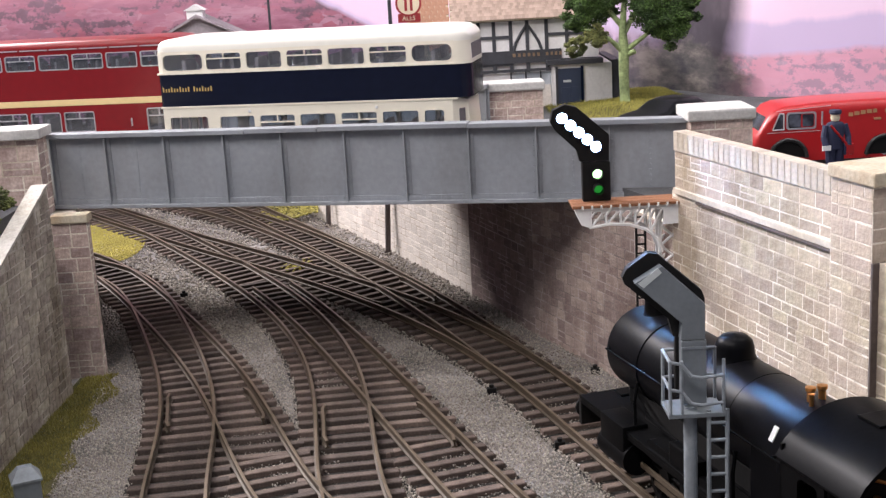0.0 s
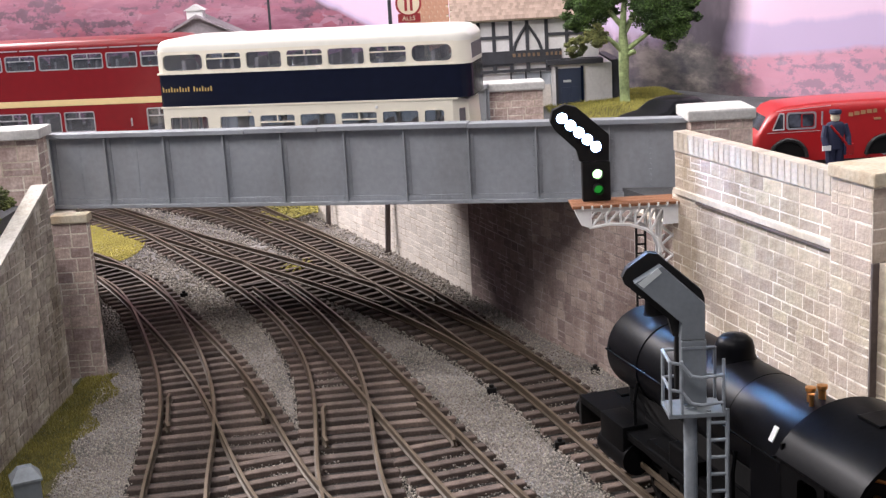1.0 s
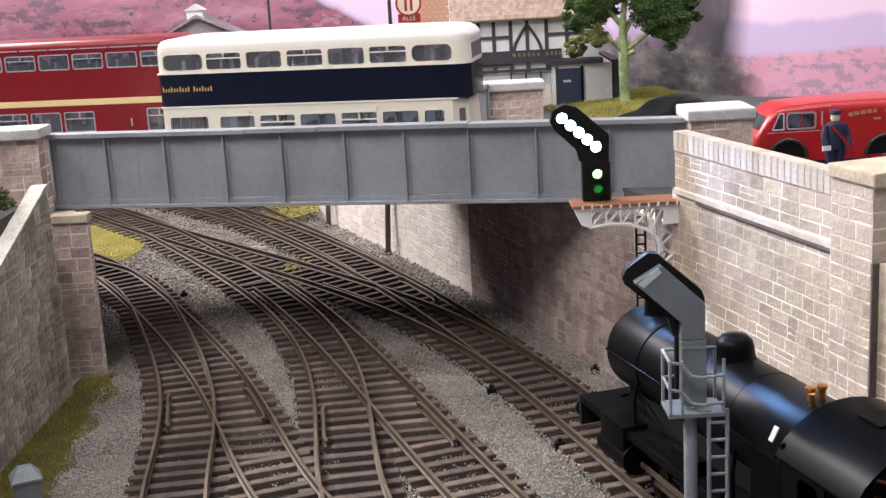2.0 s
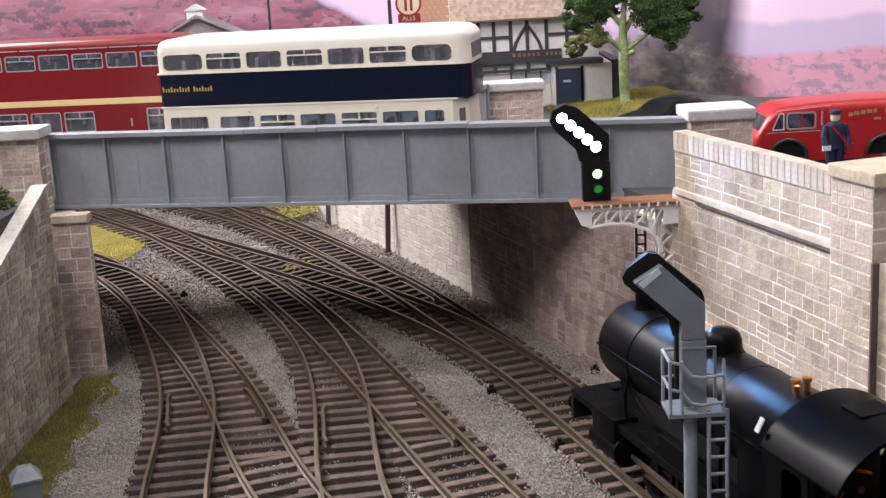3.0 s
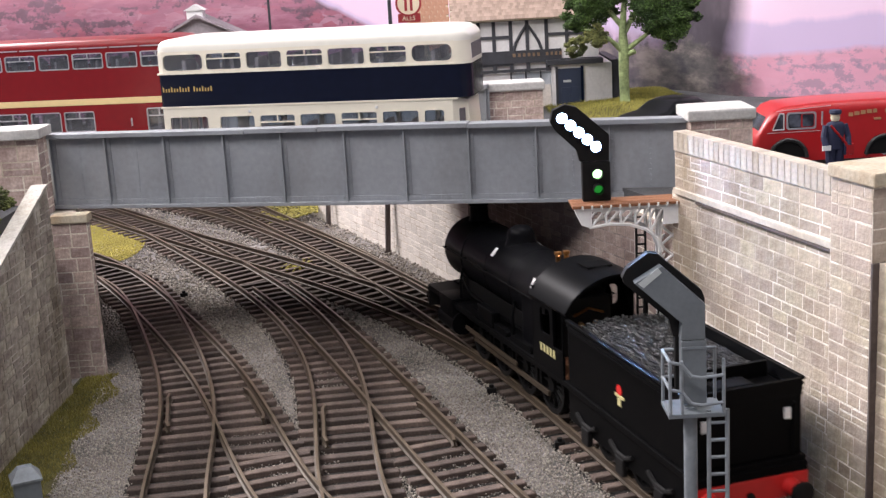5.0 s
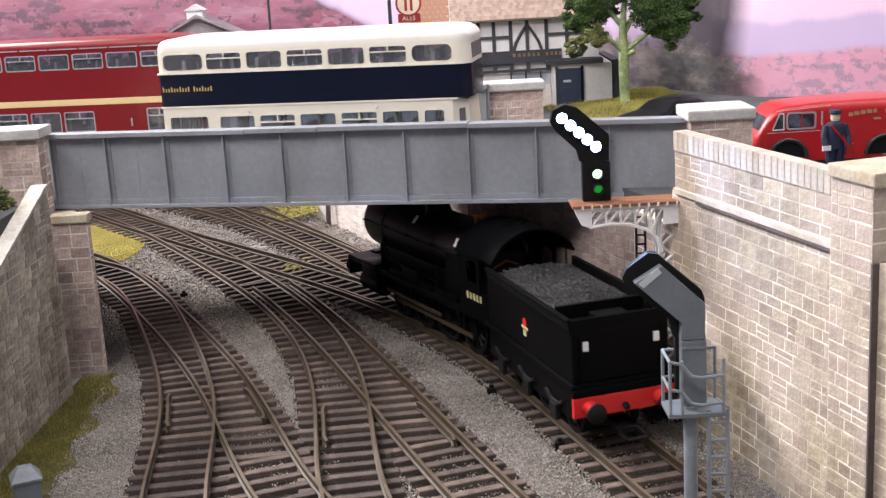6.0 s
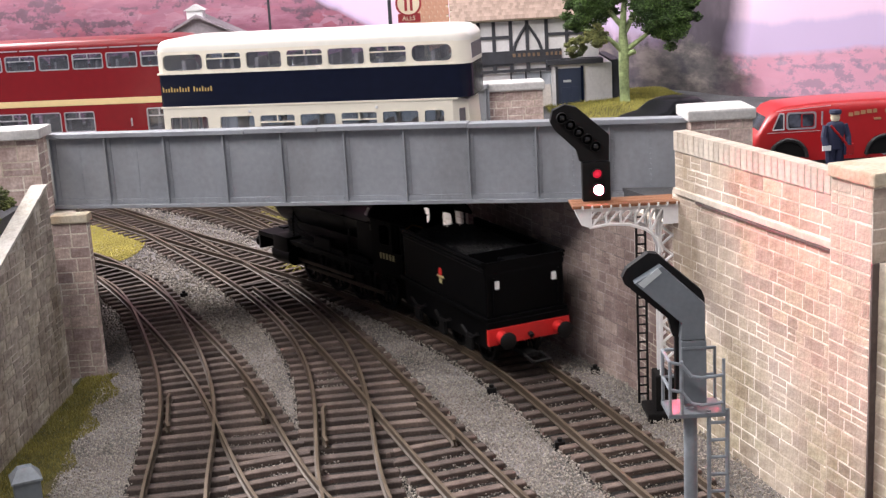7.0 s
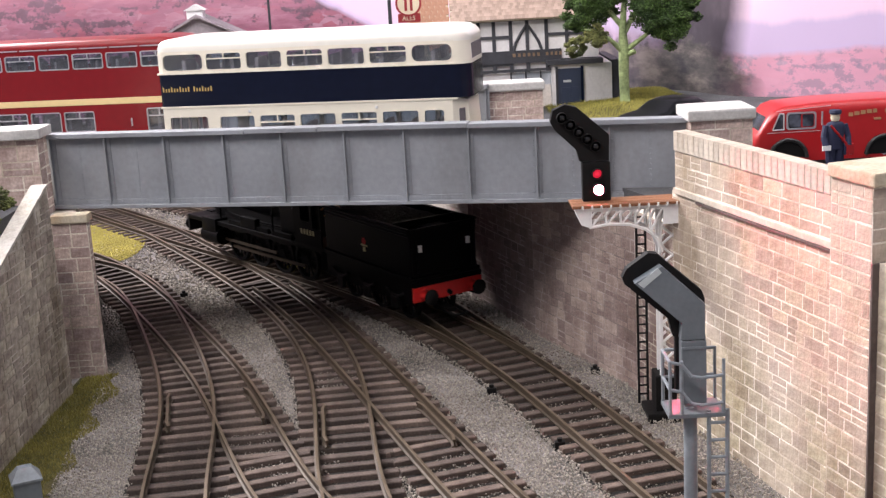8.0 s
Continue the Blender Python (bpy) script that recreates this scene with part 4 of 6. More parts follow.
def cream_bus():
    bus = thing("double_decker_bus", "cream and navy double-deck model bus standing on the bridge", "bus", "buses")
    H, L = 16.2, 120.0
    # the plan of the rounded rear: way along the bus, half width
    rear = [(113.4 + 6.4 * math.sin(a), H - 5.4 * (1 - math.cos(a))) for a in [radians(k * 11.25) for k in range(9)]]
    up = []
    x = 19.3
    up.append((2.2, 18.4, 41.7, 48.3, 2.2))
    for k in range(5):
        up.append((x, x + 14.3, 41.7, 48.3, 1.4))
        x += 15.75
    up.append((x, 113.5, 41.7, 48.3, 2.6))
    for sy in (-1, 1):
        bm = bmesh.new()
        side_panel(bm, 2.0, 113.9, 40.6, 49.2, up, min(sy * H, sy * (H - 0.9)), max(sy * H, sy * (H - 0.9)))
        bmesh.ops.remove_doubles(bm, verts=bm.verts, dist=0.001)
        part("upper_side", bm, CREAM, bus)
    window_set(bus, up, H, CREAM, (1, 3, 5), 0.35)
    low = [(3.2, 18.2, 11.5, 24.4, 0.8)]
    x = 22.8
    for k in range(5):
        low.append((x, x + 14.2, 16.0, 24.6, 1.2))
        x += 15.75
    low.append((x, x + 8.0, 16.0, 24.6, 1.4))
    for sy in (-1, 1):
        bm = bmesh.new()
        side_panel(bm, 1.0, 112.5, 3.0, 28.5, low, min(sy * H, sy * (H - 0.9)), max(sy * H, sy * (H - 0.9)))
        bmesh.ops.remove_doubles(bm, verts=bm.verts, dist=0.001)
        part("lower_side", bm, CREAM, bus)
    window_set(bus, low[1:], H, CREAM, (1, 3), 0.35)
    bm = bmesh.new()
    for k in range(4):
        box(bm, 4.0 + 3.6 * k, 6.6 + 3.6 * k, -H + 0.25, -H + 0.5, 13, 24)
    d = part("entrance_door", bm, GLASS, bus, "folding glazed entrance door")
    bm = bmesh.new()
    for k in range(5):
        box(bm, 3.3 + 3.6 * k, 4.0 + 3.6 * k, -H + 0.2, -H + 0.8, 12, 24.3)
    part("door_frame", bm, SEAT_GREY, d)
    bm = bmesh.new()
    ring = lambda x, h: [(x, -h, 28.5), (x, -h, 40.6), (x, h, 40.6), (x, h, 28.5)]
    loft(bm, [ring(-0.6, H - 2.6), ring(0.2, H - 0.8), ring(1.6, H + 0.06)] + [ring(x, h + 0.06) for x, h in rear])
    part("navy_panel", bm, NAVY, bus, "deep navy gloss panels between decks", smooth=True)
    bm = bmesh.new()
    loft(bm, [body_ring(-0.2, H - 2.6, 48.6, 50.2, 0.8), body_ring(0.3, H - 1.4, 48.6, 51.7, 1.7), body_ring(1.6, H - 0.4, 48.8, 52.9, 2.6), body_ring(4.0, H, 48.9, 53.6, 3.2), body_ring(9.0, H, 49.2, 54.0, 3.6),
              body_ring(106, H, 49.2, 54.2, 3.6)] + [body_ring(x - 0.2, h, 48.9, 49.3 + 4.6 * max(0.04, 1 - ((x - 113.4) / 6.6) ** 2) ** 0.6, max(0.12, 3.4 * (1 - ((x - 113.4) / 6.6) ** 2))) for x, h in rear])
    part("roof", bm, CREAM_ROOF, bus, "ivory domed roof", smooth=True)
    for zz, name in ((40.6, "upper_band"), (27.9, "lower_band")):
        part(name, B(-0.2, 114.6, -H - 0.25, H + 0.25, zz, zz + 0.7, bevel=0.1), CREAM, bus)
    bm = bmesh.new()
    for x0, x1, h0, h1 in ((0.2, 2.0, H - 1.0, H),):
        loft(bm, [[(x0, -h0, 40.6), (x0, -h0, 49.1), (x0, h0, 49.1), (x0, h0, 40.6)], [(x1, -h1, 40.6), (x1, -h1, 49.2), (x1, h1, 49.2), (x1, h1, 40.6)]])
        loft(bm, [[(x0, -h0, 3), (x0, -h0, 28.5), (x0, h0, 28.5), (x0, h0, 3)], [(1.0, -h1, 3), (1.0, -h1, 28.5), (1.0, h1, 28.5), (1.0, h1, 3)]])
    part("front_panel", bm, CREAM, bus)
    bm = bmesh.new()
    # the rounded rear of the upper deck, with its emergency window opening
    loft(bm, [[(x, -h, 40.6), (x - 0.3, -h, 49.1), (x - 0.3, h, 49.1), (x, h, 40.6)] for x, h in rear])
    part("upper_rear", bm, CREAM, bus, smooth=True)
    part("rear_window", B(119.2, 119.75, -H + 5, H - 5, 41.9, 47.6, bevel=0.25), SEAT_GREY, bus, "grey-tinted rear window")
    part("rear_side_window", B(117.2, 119.2, -H + 1.3, -H + 2.2, 42.0, 47.8, bevel=0.3, m=Matrix.Translation((117.2, -H + 1.0, 0)) @ Matrix.Rotation(radians(38), 4, "Z") @ Matrix.Translation((-117.2, H - 1.0, 0))), SEAT_GREY, bus)
    bm = bmesh.new()
    loft(bm, [[(112.5, -H, 3), (112.5, -H, 28.5), (112.5, H, 28.5), (112.5, H, 3)], [(114.6, -H + 1.6, 3), (114.6, -H + 1.6, 28.5), (114.6, H - 1.6, 28.5), (114.6, H - 1.6, 3)],
              [(119, -H + 4.0, 3), (117.5, -H + 4.0, 27.4), (117.5, H - 4.0, 27.4), (119, H - 4.0, 3)]])
    part("engine_cover", bm, CREAM, bus, "cream engine cover under the rear overhang")
    part("engine_grille", B(113.4, 117.2, -H + 0.9, -H + 1.8, 14, 24.5, bevel=0.3, m=Matrix.Translation((113.4, -H + 0.9, 0)) @ Matrix.Rotation(radians(30), 4, "Z") @ Matrix.Translation((-113.4, H - 0.9, 0))), SEAT_GREY, bus)
    part("floor_lower", B(1, 112, -H + 1, H - 1, 5, 7), SEAT_GREY, bus)
    part("floor_upper", B(1, 114, -H + 1, H - 1, 34, 35), SEAT_GREY, bus)
    seats(bus, 9, 112, 9.6, 35.2, SEAT)
    seats(bus, 30, 104, 10.4, 8.0, SEAT)
    for sy in (-1, 1):
        part("stanchions", B(10, 10.6, sy * 4, sy * 4 + 0.6, 7, 36), SILVER, bus)
    wheel_set(bus, (28, 96), H, 6.2)
    for sx, name in ((35.0, "marker_lamp"), (84.0, "marker_lamp")):
        bm = bmesh.new()
        lathe(bm, [(0.6, 0), (0.5, 0.4), (0, 0.6)], (sx, -H, 26), (0, -1, 0), 8)
        part(name, bm, WHITE, bus)
    # the fleet name as plain gold bars
    bm = bmesh.new()
    x = 1.4
    for tall in (1, 0, 0, 1, 0, 0, 1, 0, 0, 1, None, 1, 0, 0, 1, 0, 0, 1):
        if tall is not None:
            box(bm, x, x + 0.5, -H - 0.16, -H + 0.1, 34.1, 36.0 if tall else 35.4)
        x += 1.12
    part("fleet_name", bm, GOLD, bus, "gold bars along the navy panel")
    return bus


def red_bus():
    bus = thing("double_decker_bus", "dark red double-deck model bus with a cream band", "bus", "buses")
    H, L = 16.0, 120.0
    up, low = [], []
    x = 113.4
    for k in range(7):
        up.append((x - 14.2, x, 40.4, 47.2, 1.0))
        x -= 15.8
    up = up[::-1]
    low = [(99.5, 111.0, 12, 22.2, 1.0)]
    x = 75.0
    for k in range(4):
        low.append((x - 14.2, x, 12.5, 21.6, 1.0))
        x -= 15.8
    low = low[::-1]
    for sy in (-1, 1):
        bm = bmesh.new()
        side_panel(bm, 0.5, 114, 27.2, 48.8, up, min(sy * H, sy * (H - 0.9)), max(sy * H, sy * (H - 0.9)))
        bmesh.ops.remove_doubles(bm, verts=bm.verts, dist=0.001)
        part("upper_side", bm, RED, bus)
    window_set(bus, up, H, SILVER, (0, 2, 4, 6), 0.4)
    for sy in (-1, 1):
        bm = bmesh.new()
        side_panel(bm, 0.5, 119.6, 3, 24.4, low, min(sy * H, sy * (H - 0.9)), max(sy * H, sy * (H - 0.9)))
        bmesh.ops.remove_doubles(bm, verts=bm.verts, dist=0.001)
        part("lower_side", bm, RED, bus)
    window_set(bus, low, H, SILVER, (1, 3, 4), 0.4)
    part("cream_band", B(0.3, 119.5, -H - 0.15, H + 0.15, 24.4, 27.2, bevel=0.2), BAND, bus, "cream band between decks")
    bm = bmesh.new()
    loft(bm, [body_ring(0.2, H - 1, 48.2, 50, 1), body_ring(3, H, 48.8, 53, 3.2), body_ring(108, H, 48.8, 53, 3.4), body_ring(114, H, 48.8, 52.4, 3.4), body_ring(118.4, H - 1.6, 48.0, 50.6, 2.0), body_ring(119.6, H - 3, 47.5, 48.5, 0.6)])
    part("roof", bm, RED_ROOF, bus, "bright red domed roof", smooth=True)
    for k in range(8):
        part("rain_strip", B(1.5 + 14 * k, 14.6 + 14 * k, -H - 0.3, -H + 0.2, 49.2, 49.7), SILVER, bus)
    bm = bmesh.new()
    loft(bm, [[(114, -H, 27.2), (114, -H, 48.8), (114, H, 48.8), (114, H, 27.2)], [(118, -H + 1, 27.2), (117.6, -H + 1.2, 48.6), (117.6, H - 1.2, 48.6), (118, H - 1, 27.2)], [(120, -H + 4, 27.2), (119.4, -H + 4, 48), (119.4, H - 4, 48), (120, H - 4, 27.2)]])
    part("upper_rear", bm, RED, bus, smooth=True)
    part("front_panel", B(0, 0.6, -H, H, 3, 48.8), RED, bus)
    part("rear_panel", B(119.2, 119.8, -H, H, 3, 24.4), RED, bus)
    part("floor_lower", B(1, 118, -H + 1, H - 1, 5, 7), SEAT_GREY, bus)
    part("floor_upper", B(1, 114, -H + 1, H - 1, 33, 34), SEAT_GREY, bus)
    seats(bus, 10, 112, 9.6, 33.5, SEAT_GREY)
    seats(bus, 20, 104, 10.4, 8.0, SEAT_GREY)
    part("door_handle", B(92.0, 92.6, -H - 0.5, -H, 14.5, 18), SILVER, bus)
    wheel_set(bus, (24, 94), H, 6.2)
    return bus


cb = cream_bus()
BUS_ANG = -11.3
cb.matrix_basis = at(-103.9, 473.6, 60.9, 0, 0, BUS_ANG) @ at(0, 16.2, 0)
rb = red_bus()
rb.matrix_basis = at(-226, 566, 58.9, 0, 0, -8.5) @ at(0, 16, 0)


# ---- steam locomotive and tender; x forward from the front buffer beam, y to its left ----
spoke_meshes = {}


def spoked_wheel(name, parent, x, y, r, spokes=12):
    bm = bmesh.new()
    lathe(bm, [(r * 0.84, -1.0), (r, -1.0), (r, 1.0), (r * 0.84, 1.0), (r * 0.84, -1.0)], (x, y, r), (0, 1, 0), 28)
    w = part(name, bm, MATT_BLACK, parent)
    bm = bmesh.new()
    lathe(bm, [(0.01, -1.2), (r * 0.24, -1.2), (r * 0.24, 1.2), (0.01, 1.2)], (x, y, r), (0, 1, 0), 12)
    part("hub", bm, MATT_BLACK, w)
    if r not in spoke_meshes:
        bm = bmesh.new()
        rod(bm, (0.2 * r, 0, 0), (0.86 * r, 0, 0), 0.45, 5)
        spoke_meshes[r] = finish(bm, MATT_BLACK)
    for k in range(spokes):
        part("spoke", spoke_meshes[r], MATT_BLACK, w, at=at(x, y, r, 0, 360 * k / spokes, 0))
    return w


def buffer(parent, x, y, way):
    bm = bmesh.new()
    lathe(bm, [(2.0, 0), (1.6, 0.6), (1.5, 3.0), (0.9, 3.2), (0.9, 4.6), (3.0, 4.9), (3.0, 5.4), (2.4, 5.8), (0.01, 6.0)], (x, y, 13.4), (way, 0, 0), 18)
    return part("buffer", bm, MATT_BLACK, parent, smooth=True)


def locomotive():
    lo = thing("steam_locomotive", "matt black model steam locomotive running along the track", "locomotive")
    cz, r = 34.5, 11.4
    bm = bmesh.new()
    lathe(bm, [(0.01, 0), (7.4, 0.1), (7.6, -0.5), (10.4, -0.8), (11.3, -1.3), (11.5, -2.2), (11.5, -19.0), (11.2, -19.15), (11.2, -40), (11.28, -40.1), (11.28, -41), (11.2, -41.1), (11.2, -62), (11.3, -62.1), (11.3, -63.2), (11.2, -63.3), (11.3, -84), (11.45, -84.2), (11.45, -92.2)],
          (-10.5, 0, cz), (1, 0, 0), 40)
    part("boiler", bm, BLACK_SATIN, lo, "satin black boiler and smokebox", smooth=True)
    bm = bmesh.new()
    lathe(bm, [(0.01, 1.6), (3.0, 1.5), (6.2, 0.6), (7.2, 0)], (-10.6, 0, cz), (1, 0, 0), 28)
    d = part("smokebox_door", bm, BLACK, lo, smooth=True)
    bm = bmesh.new()
    rod(bm, (-8.6, -2.2, cz - 0.4), (-8.4, 2.2, cz + 0.4), 0.3, 6)
    part("door_dart", bm, BLACK, d)
    bm = bmesh.new()
    lathe(bm, [(5.0, 43.8), (4.0, 45.0), (3.5, 46.2), (3.35, 48), (3.35, 50.8), (3.75, 51.2), (3.8, 52.4), (3.3, 52.9), (2.9, 52.8), (2.8, 50)], (-19.5, 0, 0), (0, 0, 1), 26)
    part("chimney", bm, BLACK, lo, smooth=True)
    bm = bmesh.new()
    lathe(bm, [(6.6, 43.0), (5.4, 44.6), (4.7, 46.2), (4.6, 48.0), (4.1, 49.5), (2.9, 50.5), (0.01, 51.0)], (-58.5, 0, 0), (0, 0, 1), 28)
    part("dome", bm, BLACK_SATIN, lo, "tall rounded black dome", smooth=True)
    for y in (-1.4, 1.4):
        bm = bmesh.new()
        lathe(bm, [(1.3, 44.6), (1.3, 45.0), (0.8, 45.3), (0.8, 47.6), (1.15, 48.0), (1.15, 48.7), (0.01, 48.9)], (-91.5, y, 0), (0, 0, 1), 12)
        part("safety_valve", bm, BRASS, lo, "brass safety valve", smooth=True)
    bm = bmesh.new()
    lathe(bm, [(0.5, 45), (0.5, 47.6), (0.8, 48)], (-93.6, 2.6, 0), (0, 0, 1), 8)
    part("whistle", bm, BRASS, lo, "brass whistle", smooth=True)
    bm = bmesh.new()
    box(bm, -102.5, -84.0, -11.3, 11.3, 19, cz + 1, bevel=0.5)
    part("firebox", bm, BLACK_SATIN, lo)
    part("running_plate", B(-124, -2.0, -15.6, 15.6, 18.6, 19.5, bevel=0.2), BLACK, lo)
    bm = bmesh.new()
    for sy in (-1, 1):
        box(bm, -124, -2.0, sy * 15.2 - 0.3, sy * 15.2 + 0.3, 17.4, 18.7)
    part("valance", bm, BLACK, lo)
    fb = part("front_beam", B(-3.2, -1.6, -15.6, 15.6, 11.0, 18.4, bevel=0.2), MATT_BLACK, lo)
    for sy in (-1, 1):
        buffer(lo, -1.6, sy * 11.4, 1)
    bm = bmesh.new()
    rod(bm, (-1.8, 0, 13.2), (2.4, 0, 12.6), 0.5, 6)
    tube(bm, [(2.4, 0, 13.2), (3.0, 0, 11.5), (2.6, 0, 9.4), (2.0, 0, 11.2)], 0.4, 6)
    part("coupling", bm, MATT_BLACK, lo)
    part("frames", B(-117, -2.0, -5.2, 5.2, 5, 18.6), MATT_BLACK, lo)
    # black block added so the gap under the boiler stays dark like shade
    part("frame_infill", B(-84, -26, -7.5, 7.5, 19.4, 26.0, bevel=0.4), MATT_BLACK, lo)
    part("saddle", B(-27, -13, -6.0, 6.0, 19, 26, bevel=1.5), BLACK, lo)
    for sy in (-1, 1):
        bm = bmesh.new()
        rod(bm, (-33, sy * 13.0, 11.6), (-17, sy * 13.0, 11.6), 4.2, 20)
        box(bm, -32, -18, sy * 13 - 3.6, sy * 13 + 3.6, 12.5, 20.6, bevel=0.6)
        part("cylinder", bm, BLACK, lo, smooth=True)
        for x in (-40, -60, -80, -100):
            spoked_wheel("driving_wheel", lo, x, sy * 7.9, 9.2)
        bm = bmesh.new()
        box(bm, -102, -38, sy * 10.6 - 0.4, sy * 10.6 + 0.4, 6.4, 8.0, bevel=0.15)
        box(bm, -80, -33, sy * 12.0 - 0.35, sy * 12.0 + 0.35, 9.6, 11.0, bevel=0.15)
        part("coupling_rod", bm, RAIL, lo)
        bm = bmesh.new()
        for x in (-50, -70, -90):
            prism(bm, rounded(x - 8.4, x + 8.4, 16.5, 21.5, 2.2, 4), sy * 14.2 - 1.2, sy * 14.2 + 0.6)
        part("splasher", bm, BLACK, lo)
        bm = bmesh.new()
        box(bm, -68, -54, sy * 13.8 - 1.4, sy * 13.8 + 1.4, 19.5, 25.0, bevel=0.6)
        part("sandbox", bm, BLACK, lo)
        bm = bmesh.new()
        tube(bm, [(-13.5, sy * 12.4, cz + 1.4), (-102, sy * 12.4, cz + 1.4)], 0.28, 6)
        for x in (-14, -34, -54, -74, -94):
            rod(bm, (x, sy * 11.0, cz + 1.3), (x, sy * 12.5, cz + 1.4), 0.35, 6)
        part("handrail", bm, BLACK, lo)
        for x, ty, tz, tilt in ((-55.6, 8.6, 7.7, 42), (-91.8, 10.3, 5.4, 28)):
            part("lamp_tag", B(-0.8, 0.8, -0.15, 0.15, -1.7, 1.7, bevel=0.1), WHITE, lo, "small white rectangular tag",
                 at=at(x, sy * ty, cz + tz, sy * tilt, 0, 0))
        # pipes and a reversing rod along the footplate
        bm = bmesh.new()
        tube(bm, [(-24, sy * 9.4, 27.0), (-34, sy * 10.4, 23.4), (-52, sy * 10.6, 22.4), (-96, sy * 10.8, 22.6)], 0.55, 6)
        tube(bm, [(-30, sy * 11.2, 31.5), (-30.5, sy * 12.4, 27.0), (-31, sy * 12.6, 19.6)], 0.45, 6)
        tube(bm, [(-78, sy * 11.2, 31.0), (-78.5, sy * 12.2, 26.0), (-79, sy * 12.4, 19.6)], 0.5, 6)
        part("pipework", bm, BLACK, lo, smooth=True)
    bm = bmesh.new()
    tube(bm, [(-9.6, 7.2 * math.cos(a), cz + 0.2 + 7.8 * math.sin(a)) for a in [radians(20 + 14 * k) for k in range(11)]], 0.3, 6)
    part("smokebox_handrail", bm, BLACK, lo)
    bm = bmesh.new()
    rod(bm, (-3, 0, 19.4), (-3, 0, 23), 0.5, 6)
    box(bm, -9, -4, -6, 6, 19.4, 20.2, bevel=0.3)
    part("front_platform", bm, BLACK, lo)
    # cab
    for sy in (-1, 1):
        bm = bmesh.new()
        y0, y1 = sorted((sy * 15.6, sy * 14.9))
        side_panel(bm, -117.5, -102.5, 19.5, 40.9, [(-115.5, -108.5, 30.0, 38.0, 1.6)], y0, y1)
        box(bm, -124, -117.5, y0, y1, 19.5, 27.5)
        s = part("cab_side", bm, BLACK, lo)
        for k in range(5):
            bm = bmesh.new()
            box(bm, -118.6 + 2.3 * k, -117.4 + 2.3 * k, sy * 15.65 - 0.08, sy * 15.65 + 0.08, 24.2, 26.6)
            part("number_bar", bm, YELLOW, s, "pale yellow painted bar")
        bm = bmesh.new()
        rod(bm, (-124, sy * 15.3, 27), (-124, sy * 15.3, 41.4), 0.35, 6)
        part("cab_handrail", bm, BLACK, s)
    bm = bmesh.new()
    side_panel(bm, -15.6, 15.6, 19.5, 42.8, [(-13, -8.6, 33, 39.5, 1.8), (8.6, 13, 33, 39.5, 1.8)], -103.1, -102.5)
    bmesh.ops.transform(bm, matrix=Matrix(((0, 1, 0, 0), (1, 0, 0, 0), (0, 0, 1, 0), (0, 0, 0, 1))), verts=bm.verts)
    part("cab_front", bm, BLACK, lo)
    bm = bmesh.new()
    sec = []
    for y_i in range(17):
        y = -16.4 + 32.8 * y_i / 16
        sec.append((y, 40.2 + 9.5 * (1 - (y / 16.4) ** 2) ** 0.75))
    ring = lambda x: [(x, y, z) for y, z in sec] + [(x, y * 0.975, z - 0.8) for y, z in sec[::-1]]
    loft(bm, [ring(-102.0), ring(-128.0)])
    roof = part("cab_roof", bm, ROOF_BLACK, lo, "black domed cab roof", smooth=True)
    bm = bmesh.new()
    box(bm, -118, -111, -4.0, 4.0, 49.4, 49.9, bevel=0.2)
    part("roof_ventilator", bm, BLACK, roof)
    part("backhead", B(-108.5, -103.1, -8, 8, 20, 38, bevel=1.0), MATT_BLACK, lo)
    bm = bmesh.new()
    tube(bm, [(-108.9, -5, 33), (-109.3, 0, 35), (-108.9, 5, 33)], 0.4, 6)
    rod(bm, (-108.7, 2.5, 30), (-109.5, 2.5, 30), 0.9, 10)
    rod(bm, (-108.7, -2.5, 30), (-109.5, -2.5, 30), 0.9, 10)
    part("cab_pipework", bm, BRASS, lo, "brass and copper cab fittings")
    part("cab_floor", B(-124.5, -103, -14.8, 14.8, 19.5, 20.4), TIMBER, lo)
    return lo


